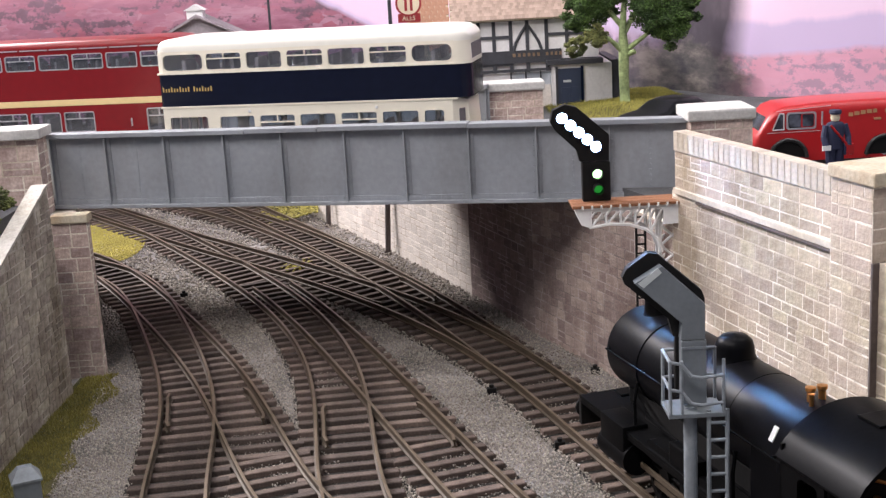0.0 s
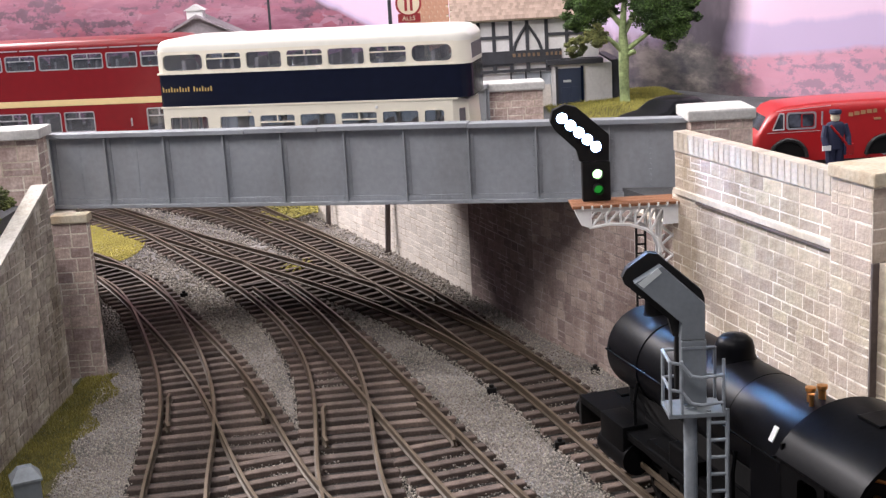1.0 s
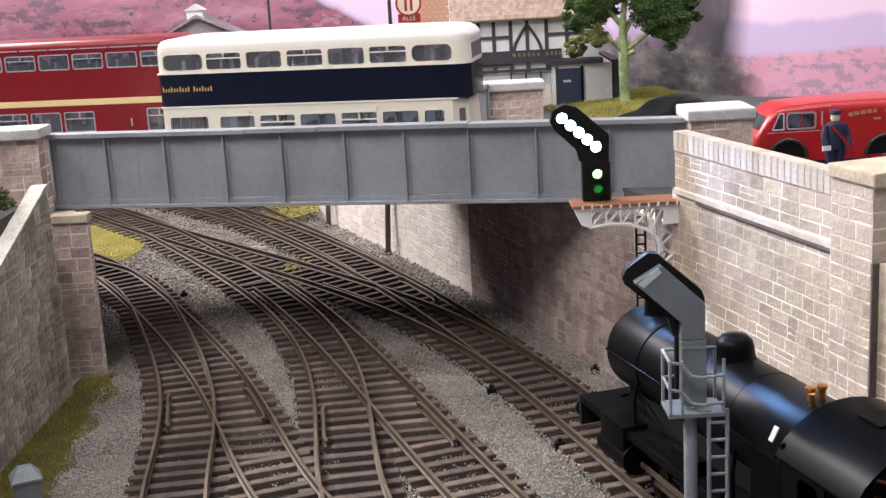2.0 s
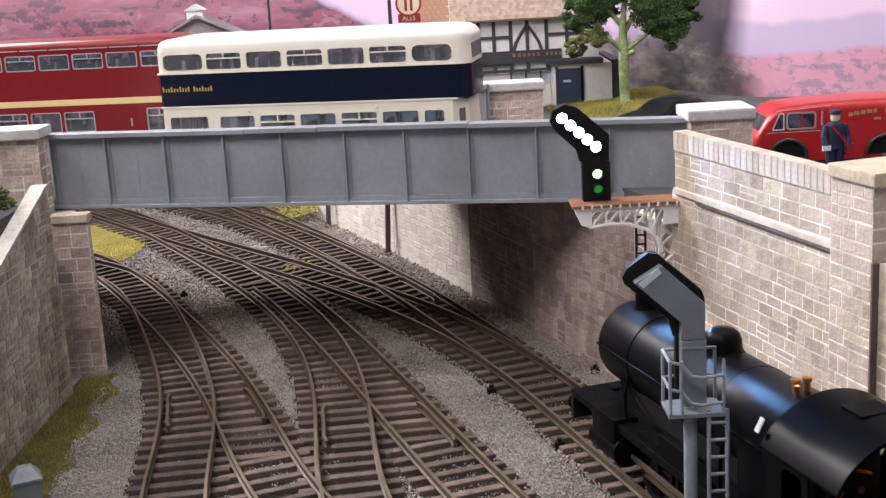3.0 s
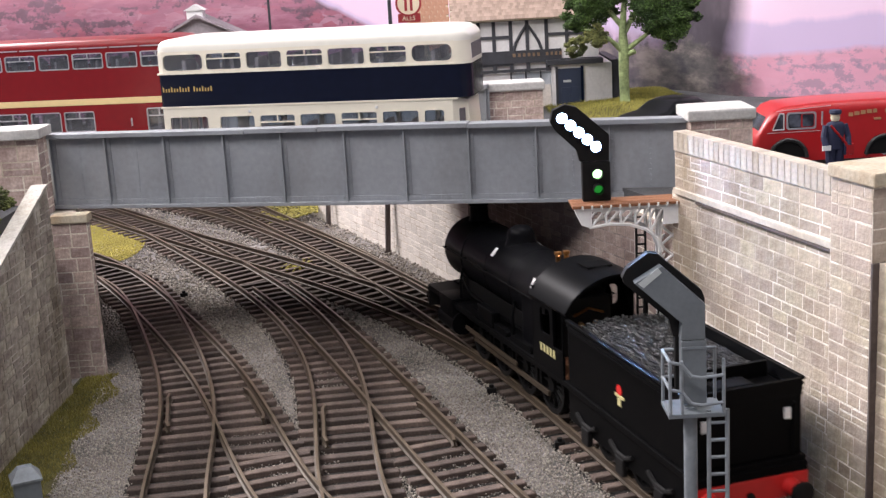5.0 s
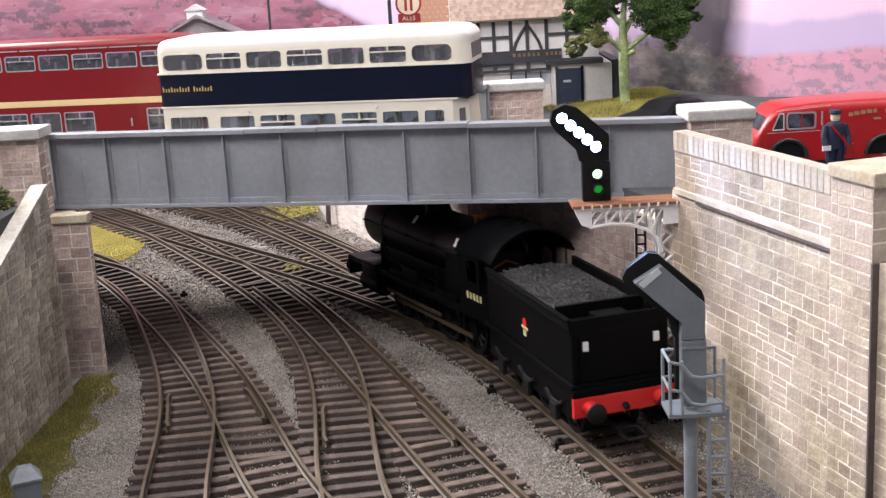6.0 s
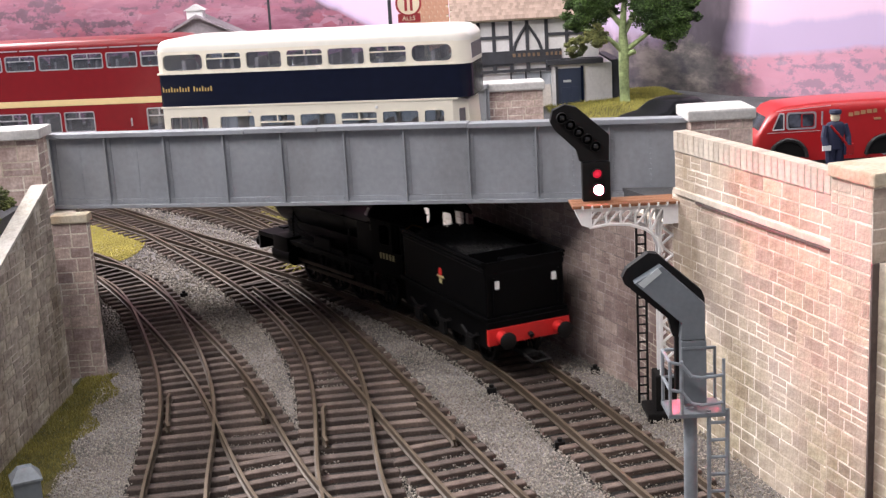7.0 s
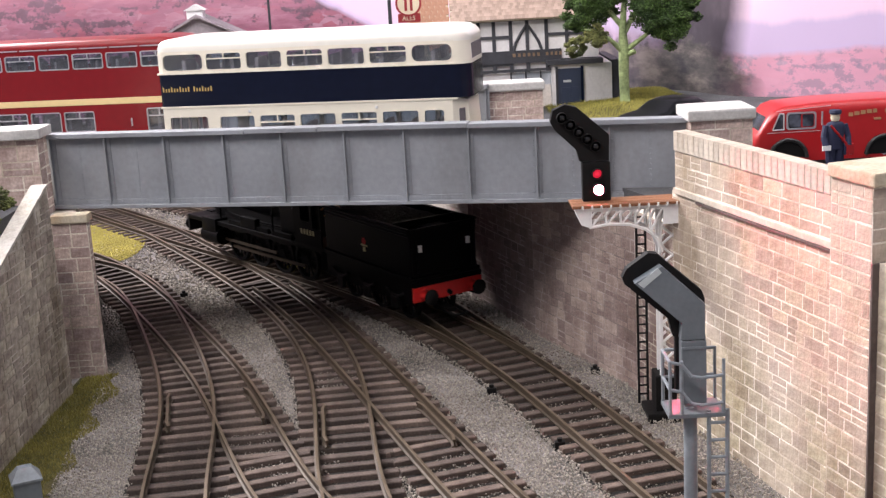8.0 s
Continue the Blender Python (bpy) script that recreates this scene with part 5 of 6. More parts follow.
def tender():
    te = thing("locomotive_tender", "matt black tender heaped with coal behind the locomotive", "tender")
    # x = 0 at the front of the tender, negative backwards
    R = -74.0
    part("side_tank", B(R + 1.5, -2.5, -15.0, 15.0, 20.2, 35.6, bevel=0.5), BLACK, te)
    bm = bmesh.new()
    for sy in (-1, 1):
        for k in range(3):
            rail_bm = bmesh.new()
            rod(rail_bm, (R + 2, sy * (15.2 + 0.3 * k), 36.4 + 1.3 * k), (-4, sy * (15.2 + 0.3 * k), 36.4 + 1.3 * k), 0.5, 6)
            part("coal_rail", rail_bm, BLACK, te)
        part("coal_plate", B(R + 2, -4, sy * 15.1 - 0.3, sy * 15.1 + 0.3, 35.0, 39.4), BLACK, te)
    part("rear_plate", B(R + 1.6, R + 2.3, -15.2, 15.2, 35.0, 39.2), BLACK, te)
    part("bulkhead", B(R + 15, R + 16, -14, 14, 35.4, 39.6), BLACK, te)
    bm = bmesh.new()
    box(bm, R + 6, R + 12, -5, 5, 35.6, 38.0, bevel=0.5)
    part("filler", bm, BLACK, te)
    part("footplate", B(R + 0.5, 0, -15.8, 15.8, 18.6, 20.2, bevel=0.2), BLACK, te)
    part("rear_beam", B(R - 0.4, R + 1.0, -15.8, 15.8, 10.8, 16.6, bevel=0.2), BEAM_RED, te, "bright red rear buffer beam")
    part("beam_top", B(R - 0.2, R + 1.2, -15.8, 15.8, 16.6, 18.8, bevel=0.2), BLACK, te)
    for sy in (-1, 1):
        b = buffer(te, R - 0.3, sy * 11.0, -1)
        bm = bmesh.new()
        lathe(bm, [(2.3, 0), (1.9, 1.6), (1.7, 3.0)], (R - 0.4, sy * 11.0, 13.4), (-1, 0, 0), 16)
        part("buffer_stock", bm, BEAM_RED, b, "red buffer stock", smooth=True)
        part("frame_plate", B(R + 1, -1, sy * 14.0 - 0.4, sy * 14.0 + 0.4, 8.6, 18.6), BLACK, te)
        for x in (-14, -36, -58):
            spoked_wheel("tender_wheel", te, x, sy * 7.9, 7.6, 10)
            bm = bmesh.new()
            box(bm, x - 2.4, x + 2.4, sy * 14.9 - 0.8, sy * 14.9 + 0.8, 5.6, 10.4, bevel=0.4)
            tube(bm, [(x - 6.5, sy * 14.9, 12.6), (x - 2.5, sy * 14.9, 10.8), (x + 2.5, sy * 14.9, 10.8), (x + 6.5, sy * 14.9, 12.6)], 0.7, 6)
            part("axlebox", bm, MATT_BLACK, te)
        bm = bmesh.new()
        x = -36.0
        lathe(bm, [(0.01, 0.0), (1.5, 0.0), (1.5, 0.15), (0.01, 0.15)], (x, sy * 15.0, 28.9), (0, sy, 0), 14)
        c = part("crest_disc", bm, BEAM_RED, te, "small red and cream round crest")
        bm = bmesh.new()
        box(bm, x - 2.8, x + 2.4, sy * 15.08 - 0.1, sy * 15.08 + 0.1, 26.9, 27.7)
        box(bm, x - 1.1, x + 0.9, sy * 15.08 - 0.12, sy * 15.08 + 0.12, 24.7, 26.6)
        part("crest_emblem", bm, YELLOW, c)
        part("lamp_tag", B(R + 1.0, R + 1.5, sy * 11 - 0.85, sy * 11 + 0.85, 29.8, 32.6, bevel=0.1), WHITE, te, "small white rectangular tag")
    bm = bmesh.new()
    for y in (-12.5, 12.5):
        rod(bm, (R + 0.8, y, 21), (R + 0.8, y, 34), 0.35, 6)
    part("rear_handrails", bm, BLACK, te)
    bm = bmesh.new()
    rod(bm, (R - 0.4, 0, 13), (R - 2.0, 0, 12.4), 0.9, 8)
    tube(bm, [(R - 1.6, -3.2, 6.0), (R - 8, -3.2, 5.2), (R - 8, 3.2, 5.2), (R - 1.6, 3.2, 6.0)], 0.6, 6)
    box(bm, R - 2, R + 8, -2.2, 2.2, 4.8, 6.4)
    part("coupling", bm, MATT_BLACK, te)
    rg = np.random.default_rng(11)
    n = 7000
    px, py = rg.uniform(R + 16.5, -5, n), rg.uniform(-13.6, 13.6, n)
    hz = 36.4 + 1.6 * np.clip(1 - (py / 14) ** 2, 0, 1) * np.clip((px - R - 12) / 18, 0.35, 1) + rg.uniform(-0.4, 0.6, n)
    part("coal_bed", B(R + 16, -4.5, -14, 14, 35.5, 36.8), COAL, te)
    tagged(cloud_of(np.column_stack([px, py, hz]), rg.uniform(0.22, 0.52, n), COAL, "coal", 12, parent=te), kind="stuff")
    return te


loco = locomotive()
tend = tender()


# ---- colour-light signals with slanting route indicators ----
turning_lamps = []


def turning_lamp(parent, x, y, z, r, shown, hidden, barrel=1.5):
    """A ball lamp set half into the case: one half shows, the other is shut in the case until the ball is turned round.
    The turn stands in for switching.
    """
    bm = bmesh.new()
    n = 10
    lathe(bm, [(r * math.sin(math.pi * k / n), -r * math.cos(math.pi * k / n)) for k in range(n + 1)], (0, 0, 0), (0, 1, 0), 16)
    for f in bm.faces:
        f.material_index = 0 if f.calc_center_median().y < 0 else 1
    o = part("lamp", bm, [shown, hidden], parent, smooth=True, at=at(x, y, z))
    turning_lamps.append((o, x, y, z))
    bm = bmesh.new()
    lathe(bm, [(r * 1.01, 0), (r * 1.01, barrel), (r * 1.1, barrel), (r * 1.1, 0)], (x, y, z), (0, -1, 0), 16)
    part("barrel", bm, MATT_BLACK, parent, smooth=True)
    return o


gs = thing("gantry_signal", "white bracket signal with timber deck and a lit slanting route indicator", "railway signal", "railway signals")
gy = 366.0
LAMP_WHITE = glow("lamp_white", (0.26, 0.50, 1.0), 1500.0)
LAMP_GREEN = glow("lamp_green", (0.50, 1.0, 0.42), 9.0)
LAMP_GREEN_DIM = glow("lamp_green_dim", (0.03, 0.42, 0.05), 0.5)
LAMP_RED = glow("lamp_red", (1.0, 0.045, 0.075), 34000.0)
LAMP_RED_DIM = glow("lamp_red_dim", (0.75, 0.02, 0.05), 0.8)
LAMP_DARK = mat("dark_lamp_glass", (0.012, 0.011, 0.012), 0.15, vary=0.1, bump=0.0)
# lattice column on a black base
bm = bmesh.new()
for x in (65.6, 73.0):
    for y in (gy - 1.0, gy + 4.4):
        box(bm, x - 0.5, x + 0.5, y - 0.5, y + 0.5, -2, 64.0)
for y in (gy - 1.0, gy + 4.4):
    z = 14.0
    while z < 60:
        rod(bm, (65.6, y, z), (73.0, y, z + 6.2), 0.45, 5)
        rod(bm, (73.0, y, z), (65.6, y, z + 6.2), 0.45, 5)
        z += 6.2
part("lattice_column", bm, WHITE, gs, "white lattice column")
part("base", B(63.5, 73.5, gy - 2.5, gy + 6, GROUND, 10.0, bevel=0.5), MATT_BLACK, gs, "black base cabinet")
part("base_foot", B(60.5, 74.5, gy - 5.0, gy + 8, GROUND, -1.4, bevel=0.4), MATT_BLACK, gs)
bm = bmesh.new()
for x in (63.0, 60.2):
    rod(bm, (x, gy + 10, -3), (x, gy + 10, 60), 0.4, 6)
z = 0.0
while z < 58:
    rod(bm, (60.2, gy + 10, z), (63.0, gy + 10, z), 0.32, 6)
    z += 2.9
part("ladder", bm, MATT_BLACK, gs, "black ladder up to the deck")
# bracket arm
bm = bmesh.new()
for y in (gy - 4.0, gy + 4.0):
    box(bm, 43.0, 72.8, y - 0.45, y + 0.45, 63.4, 64.6)
    arch = [(44.0, 58.6), (50, 59.4), (56, 59.0), (61, 57.2), (64, 54.6), (65.6, 50.0)]
    for (xa, za), (xb, zb) in zip(arch[:-1], arch[1:]):
        rod(bm, (xa, y, za), (xb, y, zb), 0.55, 6)
    xs = [44.5, 49.0, 53.4, 57.8, 62.2]
    for xa in xs:
        zl = np.interp(xa, [p[0] for p in arch], [p[1] for p in arch])
        rod(bm, (xa, y, zl), (xa, y, 63.5), 0.4, 5)
        rod(bm, (xa, y, zl), (min(xa + 4.2, 66), y, 63.5), 0.4, 5)
    box(bm, 66.0, 73.2, y - 0.5, y + 0.5, 58.6, 64.4)
part("bracket", bm, WHITE, gs, "white braced bracket arm")
bm = bmesh.new()
prism(bm, [(39.6, 64.6), (44.2, 64.6), (44.6, 58.4), (41.6, 59.6)], gy - 4.6, gy + 4.6)
part("end_plate", bm, WHITE, gs)
for k in range(3):
    part("deck_plank", B(39.0, 76.5, gy - 5.4 + 3.7 * k, gy - 1.9 + 3.7 * k, 64.7, 65.6, bevel=0.12), TIMBER, gs)
bm = bmesh.new()
for k in range(12):
    rod(bm, (42 + 2.8 * k, gy - 5.6, 64.4), (42 + 2.8 * k, gy - 5.6, 65.5), 0.3, 6)
part("deck_bolts", bm, WHITE, gs)
hy = gy + 0.5
head = part("signal_head", B(42.9, 51.3, hy, hy + 3.4, 65.7, 77.6, bevel=0.3), MATT_BLACK, gs, "black signal head")
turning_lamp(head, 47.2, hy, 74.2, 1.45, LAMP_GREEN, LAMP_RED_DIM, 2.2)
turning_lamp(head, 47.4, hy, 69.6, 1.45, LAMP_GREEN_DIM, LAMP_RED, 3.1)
bm = bmesh.new()
prism(bm, [(42.2, 78.0), (51.0, 78.0), (51.2, 85.6), (41.8, 94.2), (38.2, 95.2), (34.6, 93.6), (33.8, 90.2), (35.0, 87.8), (41.4, 81.4)], hy, hy + 3.2)
f = part("route_indicator", bm, MATT_BLACK, gs, "black slanting route indicator with five white lamps")
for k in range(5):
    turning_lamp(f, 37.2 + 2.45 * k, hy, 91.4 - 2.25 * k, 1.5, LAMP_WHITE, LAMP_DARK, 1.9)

fs = thing("junction_signal", "grey signal seen from behind with slanting indicator, platform and ladder", "railway signal", "railway signals")
sy = 255.0
bm = bmesh.new()
rod(bm, (51.9, sy, GROUND), (51.9, sy, 42), 1.5, 18)
part("post", bm, POST_GREY, fs, smooth=True)
part("base_plate", B(48, 56, sy - 4, sy + 4, GROUND, -3, bevel=0.4), POST_GREY, fs)
RIM = [(48.8, 57.3), (55.7, 57.0), (55.7, 65.6), (55.0, 67.4), (45.6, 75.9), (43.6, 76.2), (39.0, 73.0), (38.0, 71.0), (38.5, 69.6), (47.8, 61.4)]
bm = bmesh.new()
prism(bm, RIM, sy + 2.2, sy + 4.6)
ri = part("route_indicator", bm, MATT_BLACK, fs, "black rimmed slanting route indicator")
bm = bmesh.new()
prism(bm, [(49.9, 57.3), (55.1, 57.2), (55.2, 65.0), (46.0, 73.8), (40.2, 70.4), (50.2, 61.0)], sy - 0.6, sy + 2.3)
part("lamp_housing", bm, SIGNAL_GREY, ri, "grey lamp housing")
bm = bmesh.new()
prism(bm, [(40.9, 70.3), (42.1, 69.3), (46.0, 72.5), (45.2, 73.6)], sy - 0.75, sy - 0.5)
part("plate_label", bm, PALE, ri, "pale grey plate")
bm = bmesh.new()
box(bm, 50.0, 55.4, sy - 0.8, sy + 2.4, 42.6, 57.0, bevel=0.25)
sh = part("signal_head", bm, SIGNAL_GREY, fs, "grey back of the signal head")
part("head_front", B(49.2, 55.9, sy + 2.3, sy + 4.2, 44, 57.2, bevel=0.3), MATT_BLACK, sh)
part("head_lid", B(50.0, 55.3, sy - 1.0, sy + 2.0, 55.2, 55.7), POST_GREY, sh)
bm = bmesh.new()
box(bm, 46.5, 58.8, sy - 4.0, sy + 5.5, 40.6, 41.6, bevel=0.2)
part("platform", bm, SIGNAL_GREY, fs)
px0, px1, yy0, yy1 = 46.9, 58.4, sy - 3.6, sy + 5.0
for x, y in ((px0, yy0), (px0, yy1), (px1, yy0), (px1, yy1), (49.4, yy0)):
    bm = bmesh.new()
    rod(bm, (x, y, 41.4), (x, y, 53.6), 0.38, 8)
    part("rail_post", bm, POST_GREY, fs, smooth=True)
for z in (47.2, 53.4):
    bm = bmesh.new()
    tube(bm, [(px1, yy1, z), (px0, yy1, z), (px0, yy0, z), (49.4, yy0, z - 0.6), (51.4, yy0 - 0.4, z - 3.2), (53.6, yy0 - 0.4, z - 3.7), (58.4, yy0, z - 3.4)], 0.38, 8)
    part("handrail", bm, POST_GREY, fs, smooth=True)
bm = bmesh.new()
lx0, lx1, ly = 55.3, 59.3, sy - 3.0
for x in (lx0, lx1):
    rod(bm, (x, ly, GROUND), (x, ly, 42), 0.5, 8)
z = -1.0
while z < 41:
    rod(bm, (lx0, ly, z), (lx1, ly, z), 0.4, 6)
    z += 4.0
part("ladder", bm, POST_GREY, fs)

# lineside cabinet
cab = thing("relay_cabinet", "small grey lineside cabinet with a hipped lid", "cabinet", at=at(-120.0, 324.5, 0, 0, 0, 24))
part("body", B(-3.6, 3.6, -3.2, 3.2, GROUND, 4.4, bevel=0.2), SIGNAL_GREY, cab)
bm = bmesh.new()
loft(bm, [[(-4.2, -3.8, 4.4), (4.2, -3.8, 4.4), (4.2, 3.8, 4.4), (-4.2, 3.8, 4.4)], [(-4.2, -3.8, 5.0), (4.2, -3.8, 5.0), (4.2, 3.8, 5.0), (-4.2, 3.8, 5.0)],
          [(-1.8, -1.2, 8.2), (1.8, -1.2, 8.2), (1.8, 1.2, 8.2), (-1.8, 1.2, 8.2)]])
part("lid", bm, POST_GREY, cab, "pale grey hipped lid")

# point motors and small lineside boxes beside the tracks
for x, y in ((13.7, 395.8), (31.5, 346), (50.5, 410), (-118, 543), (-13, 600)):
    pm = thing("point_motor", "small dark point motor beside the rails", "point motor", "point motors")
    bm = bmesh.new()
    box(bm, x - 1.6, x + 1.6, y - 1.0, y + 1.0, GROUND, -2.2, bevel=0.3)
    rod(bm, (x, y, -2.3), (x, y, -1.2), 0.8, 8)
    part("motor_case", bm, MATT_BLACK, pm)


# ---- inn ----
inn = thing("inn", "half-timbered inn with white walls and a clay tile roof", "building")
IY = 640.0
part("upper_wall", B(-8, 85, IY, IY + 60, 85, 105), RENDER_WALL, inn)
part("lower_wall", B(-8, 62, IY + 1, IY + 60, 60.6, 85), RENDER_WALL, inn)
part("stone_plinth", B(14, 60, IY + 0.2, IY + 1.2, 60.6, 72.0), STONE_PALE, inn)
part("porch_wall", B(60.4, 91, IY - 4, IY + 56, 60.6, 82), RENDER_WALL, inn)
part("porch_roof", B(58, 86.5, IY - 6, IY + 2, 82, 84.6, bevel=0.3), BEAM_DARK, inn)
part("dark_side", B(91, 95.5, IY - 3, IY + 50, 60.6, 83), BEAM_DARK, inn)
door = part("door", B(63.4, 75.0, IY - 4.5, IY - 3.9, 60.6, 80), DOORBLUE, inn, "dark blue-grey door with a pale plate")
part("door_frame", B(62.2, 63.4, IY - 5, IY - 3.8, 60.6, 81), BEAM_DARK, door)
part("door_frame", B(75.0, 76.4, IY - 5, IY - 3.8, 60.6, 81), NAVY, door)
part("letter_plate", B(66, 70, IY - 4.7, IY - 4.4, 73.0, 74.2), PALE, door)
for x in (65, 70):
    part("door_panel", B(x, x + 4, IY - 4.65, IY - 4.4, 62.5, 70.5, bevel=0.15), DOORBLUE, door)
part("fascia", B(14, 66, IY - 1.0, IY, 83.6, 90.0), BEAM_DARK, inn, "dark fascia board")
x = 41.0
bm = bmesh.new()
for w in (2.4, 2.2, 2.2, 2.2, 2.0, 2.2, 0, 2.2, 1.8, 2.0, 2.0):
    if w:
        box(bm, x, x + w * 0.62, IY - 1.15, IY - 0.98, 86.9, 88.6)
    x += (w or 1.6) + 0.3
part("fascia_lettering", bm, DULL_GOLD, inn, "faded gold lettering bars")
part("sill_beam", B(14, 62, IY - 0.8, IY, 79.2, 80.6), BEAM_DARK, inn)
for xa in (24, 31.8, 40.4, 48.8, 58.6, 69, 76):
    part("timber_post", B(xa - 0.9, xa + 0.9, IY - 0.7, IY, 79 if xa < 60 else 90, 105), BEAM_DARK, inn)
for xa, xb, z in ((14, 40, 97.0), (59, 85, 97.4), (14, 40, 83.2)):
    part("timber_rail", B(xa, xb, IY - 0.6, IY, z - 0.8, z + 0.8), BEAM_DARK, inn)
for sgn in (-1, 1):
    bm = bmesh.new()
    pts = [(48.8, 103.0), (48.8 + sgn * 3.2, 98.5), (48.8 + sgn * 5.8, 94.0), (48.8 + sgn * 7.2, 90)]
    for (xa, za), (xb, zb) in zip(pts[:-1], pts[1:]):
        rod(bm, (xa, IY - 0.3, za), (xb, IY - 0.3, zb), 0.8, 6)
    part("curved_brace", bm, BEAM_DARK, inn)
for xa in (40.0, 47.6, 55.2):
    w = part("window", B(xa, xa + 6.8, IY + 0.4, IY + 1.4, 66, 78.6), GLASS, inn)
    part("window_frame", B(xa - 0.5, xa + 0.2, IY - 0.2, IY + 1, 66, 79), BEAM_DARK, w)
part("window_dark", B(39.5, 61, IY + 1.1, IY + 1.3, 66, 78.8), BEAM_DARK, inn)
part("eave", B(10, 86, IY - 3.0, IY + 2, 105, 106.4), BEAM_DARK, inn)
part("brick_gable", B(-8, 12, IY - 2.5, IY + 55, 60.6, 104.6), BRICK_ORANGE, inn, "orange brick end wall")
rp = part("roof", B(10, 88, 0, 60, -1.0, 0), BUFF, inn, "mixed clay tile roof", at=at(0, IY - 4, 106, 42, 0, 0))
rng = random.Random(9)
tile = finish(B(0, 1.72, 0, 2.8, 0, 0.3), TILE_MIXED)
for row in range(7):
    for k in range(43):
        part("tile", tile, TILE_MIXED, rp, at=at(10.2 + k * 1.8 + (0.9 if row % 2 else 0), row * 2.1, 0.1, 5, 0, 0))
rp2 = part("brick_roof", B(-12, 9.6, 0, 60, -1.0, 0), BUFF, inn, "orange tile roof", at=at(0, IY - 5, 103.0, 46, 0, 0))
tile2 = finish(B(0, 2.7, 0, 4.2, 0, 0.4), BRICK_ORANGE)
for row in range(7):
    for k in range(7):
        part("tile", tile2, BRICK_ORANGE, rp2, at=at(-11.8 + k * 2.9 + (1.4 if row % 2 else 0), row * 3.2, 0.1, 5, 0, 0))
sg = thing("inn_sign", "hanging round inn sign with a red name board", "sign")
bm = bmesh.new()
rod(bm, (-19.5, IY - 22, 60.6), (-19.5, IY - 22, 125), 0.9, 8)
tube(bm, [(-19.5, IY - 22, 124.5), (-5, IY - 22, 124.5)], 0.6, 6)
part("post", bm, BEAM_DARK, sg)
part("name_board", B(-15.6, -4.6, IY - 22.5, IY - 21.8, 108.4, 112.6, bevel=0.2), SIGN_RED, sg, "dark red name board")
bm = bmesh.new()
lathe(bm, [(0.01, 0.5), (6.2, 0.5), (6.2, -0.5), (0.01, -0.5)], (-10.2, IY - 22.2, 117.6), (0, 1, 0), 26)
dsk = part("disc", bm, SIGN_CREAM, sg, "cream disc with a red rim")
bm = bmesh.new()
lathe(bm, [(5.4, 0), (6.4, 0), (6.4, 1.4), (5.4, 1.4), (5.4, 0)], (-10.2, IY - 23.0, 117.6), (0, 1, 0), 26)
part("rim", bm, SIGN_RED, dsk)
bm = bmesh.new()
box(bm, -12.2, -10.9, IY - 22.9, IY - 22.6, 114, 120)
box(bm, -9.5, -8.2, IY - 22.9, IY - 22.6, 114, 120)
part("emblem", bm, SIGN_RED, dsk)
lettering("lettering", "ALES", 3.2, SIGN_CREAM, sg, at(-13.6, IY - 22.6, 109.4, 90, 0, 0), "cream lettering", 0.95)


# ---- tree, bank, bushes ----
def bank_z(x, y):
    return 60.5 + 3.8 * np.exp(-((x - 98) / 27.0) ** 2 - ((y - 612) / 42.0) ** 2) + 1.0 * np.clip((x - 100) / 20, 0, 1) * np.clip((y - 600) / 40, 0, 1) + 0.35 * np.sin(x * 0.11 + y * 0.06)


bm = bmesh.new()
rings = []
for i in range(13):
    y = 545 + i * 12.5
    rings.append([(x, y, bank_z(x, y)) for x in range(56, 134, 6)])
loft(bm, rings, close=False, caps=False)
bank = tagged(part("grass_bank", bm, GRASS_BASE, smooth=True), "low grassy bank beside the inn", "ground", kind="structure")


def blades(name, pts, material, label, h0, h1, seed, lean=0.35):
    rg = np.random.default_rng(seed)
    n = len(pts)
    a = rg.uniform(0, 2 * np.pi, n)
    h = rg.uniform(h0, h1, n)
    w = 0.14
    b = np.asarray(pts)
    u = np.stack([np.cos(a), np.sin(a), np.zeros(n)], 1)
    tip = b + np.stack([rg.normal(0, lean, n) * h, rg.normal(0, lean, n) * h, h], 1)
    v = np.stack([b - u * w, b + u * w, tip], 1).reshape(-1, 3) * MM
    me = bpy.data.meshes.new("blades")
    me.from_pydata(v.tolist(), [], np.arange(3 * n).reshape(-1, 3).tolist())
    me.materials.append(material)
    return tagged(new(name, me), label, "grass", kind="stuff")


rg = np.random.default_rng(21)
n = 32000
gx, gy2 = rg.uniform(57, 127, n), rg.uniform(546, 694, n)
gz = bank_z(gx, gy2)
blades("grass", np.column_stack([gx, gy2, gz - 0.2]), GRASS, "short yellow-green static grass on the bank", 0.8, 1.9, 3)
n = 16000
t = rg.uniform(0, 1, n)
gy3 = 300 + 138 * t
gx3 = -137.8 + (gy3 - 300) * 0.028 + rg.uniform(0, 1, n) * (22 - 9 * t + 3 * np.sin(gy3 * 0.2))
slab("grass_verge", [(-140, 296), (-112, 296), (-116, 330), (-121, 380), (-126, 436), (-136, 436)], GROUND - 1, GROUND + 0.5, GRASS_BASE, "mossy olive verge at the foot of the wing wall", "ground")
blades("verge_grass", np.column_stack([gx3, gy3, np.full(n, GROUND + 0.3)]), GRASS_DARK, "short olive static grass at the foot of the wall", 0.7, 1.7, 4)

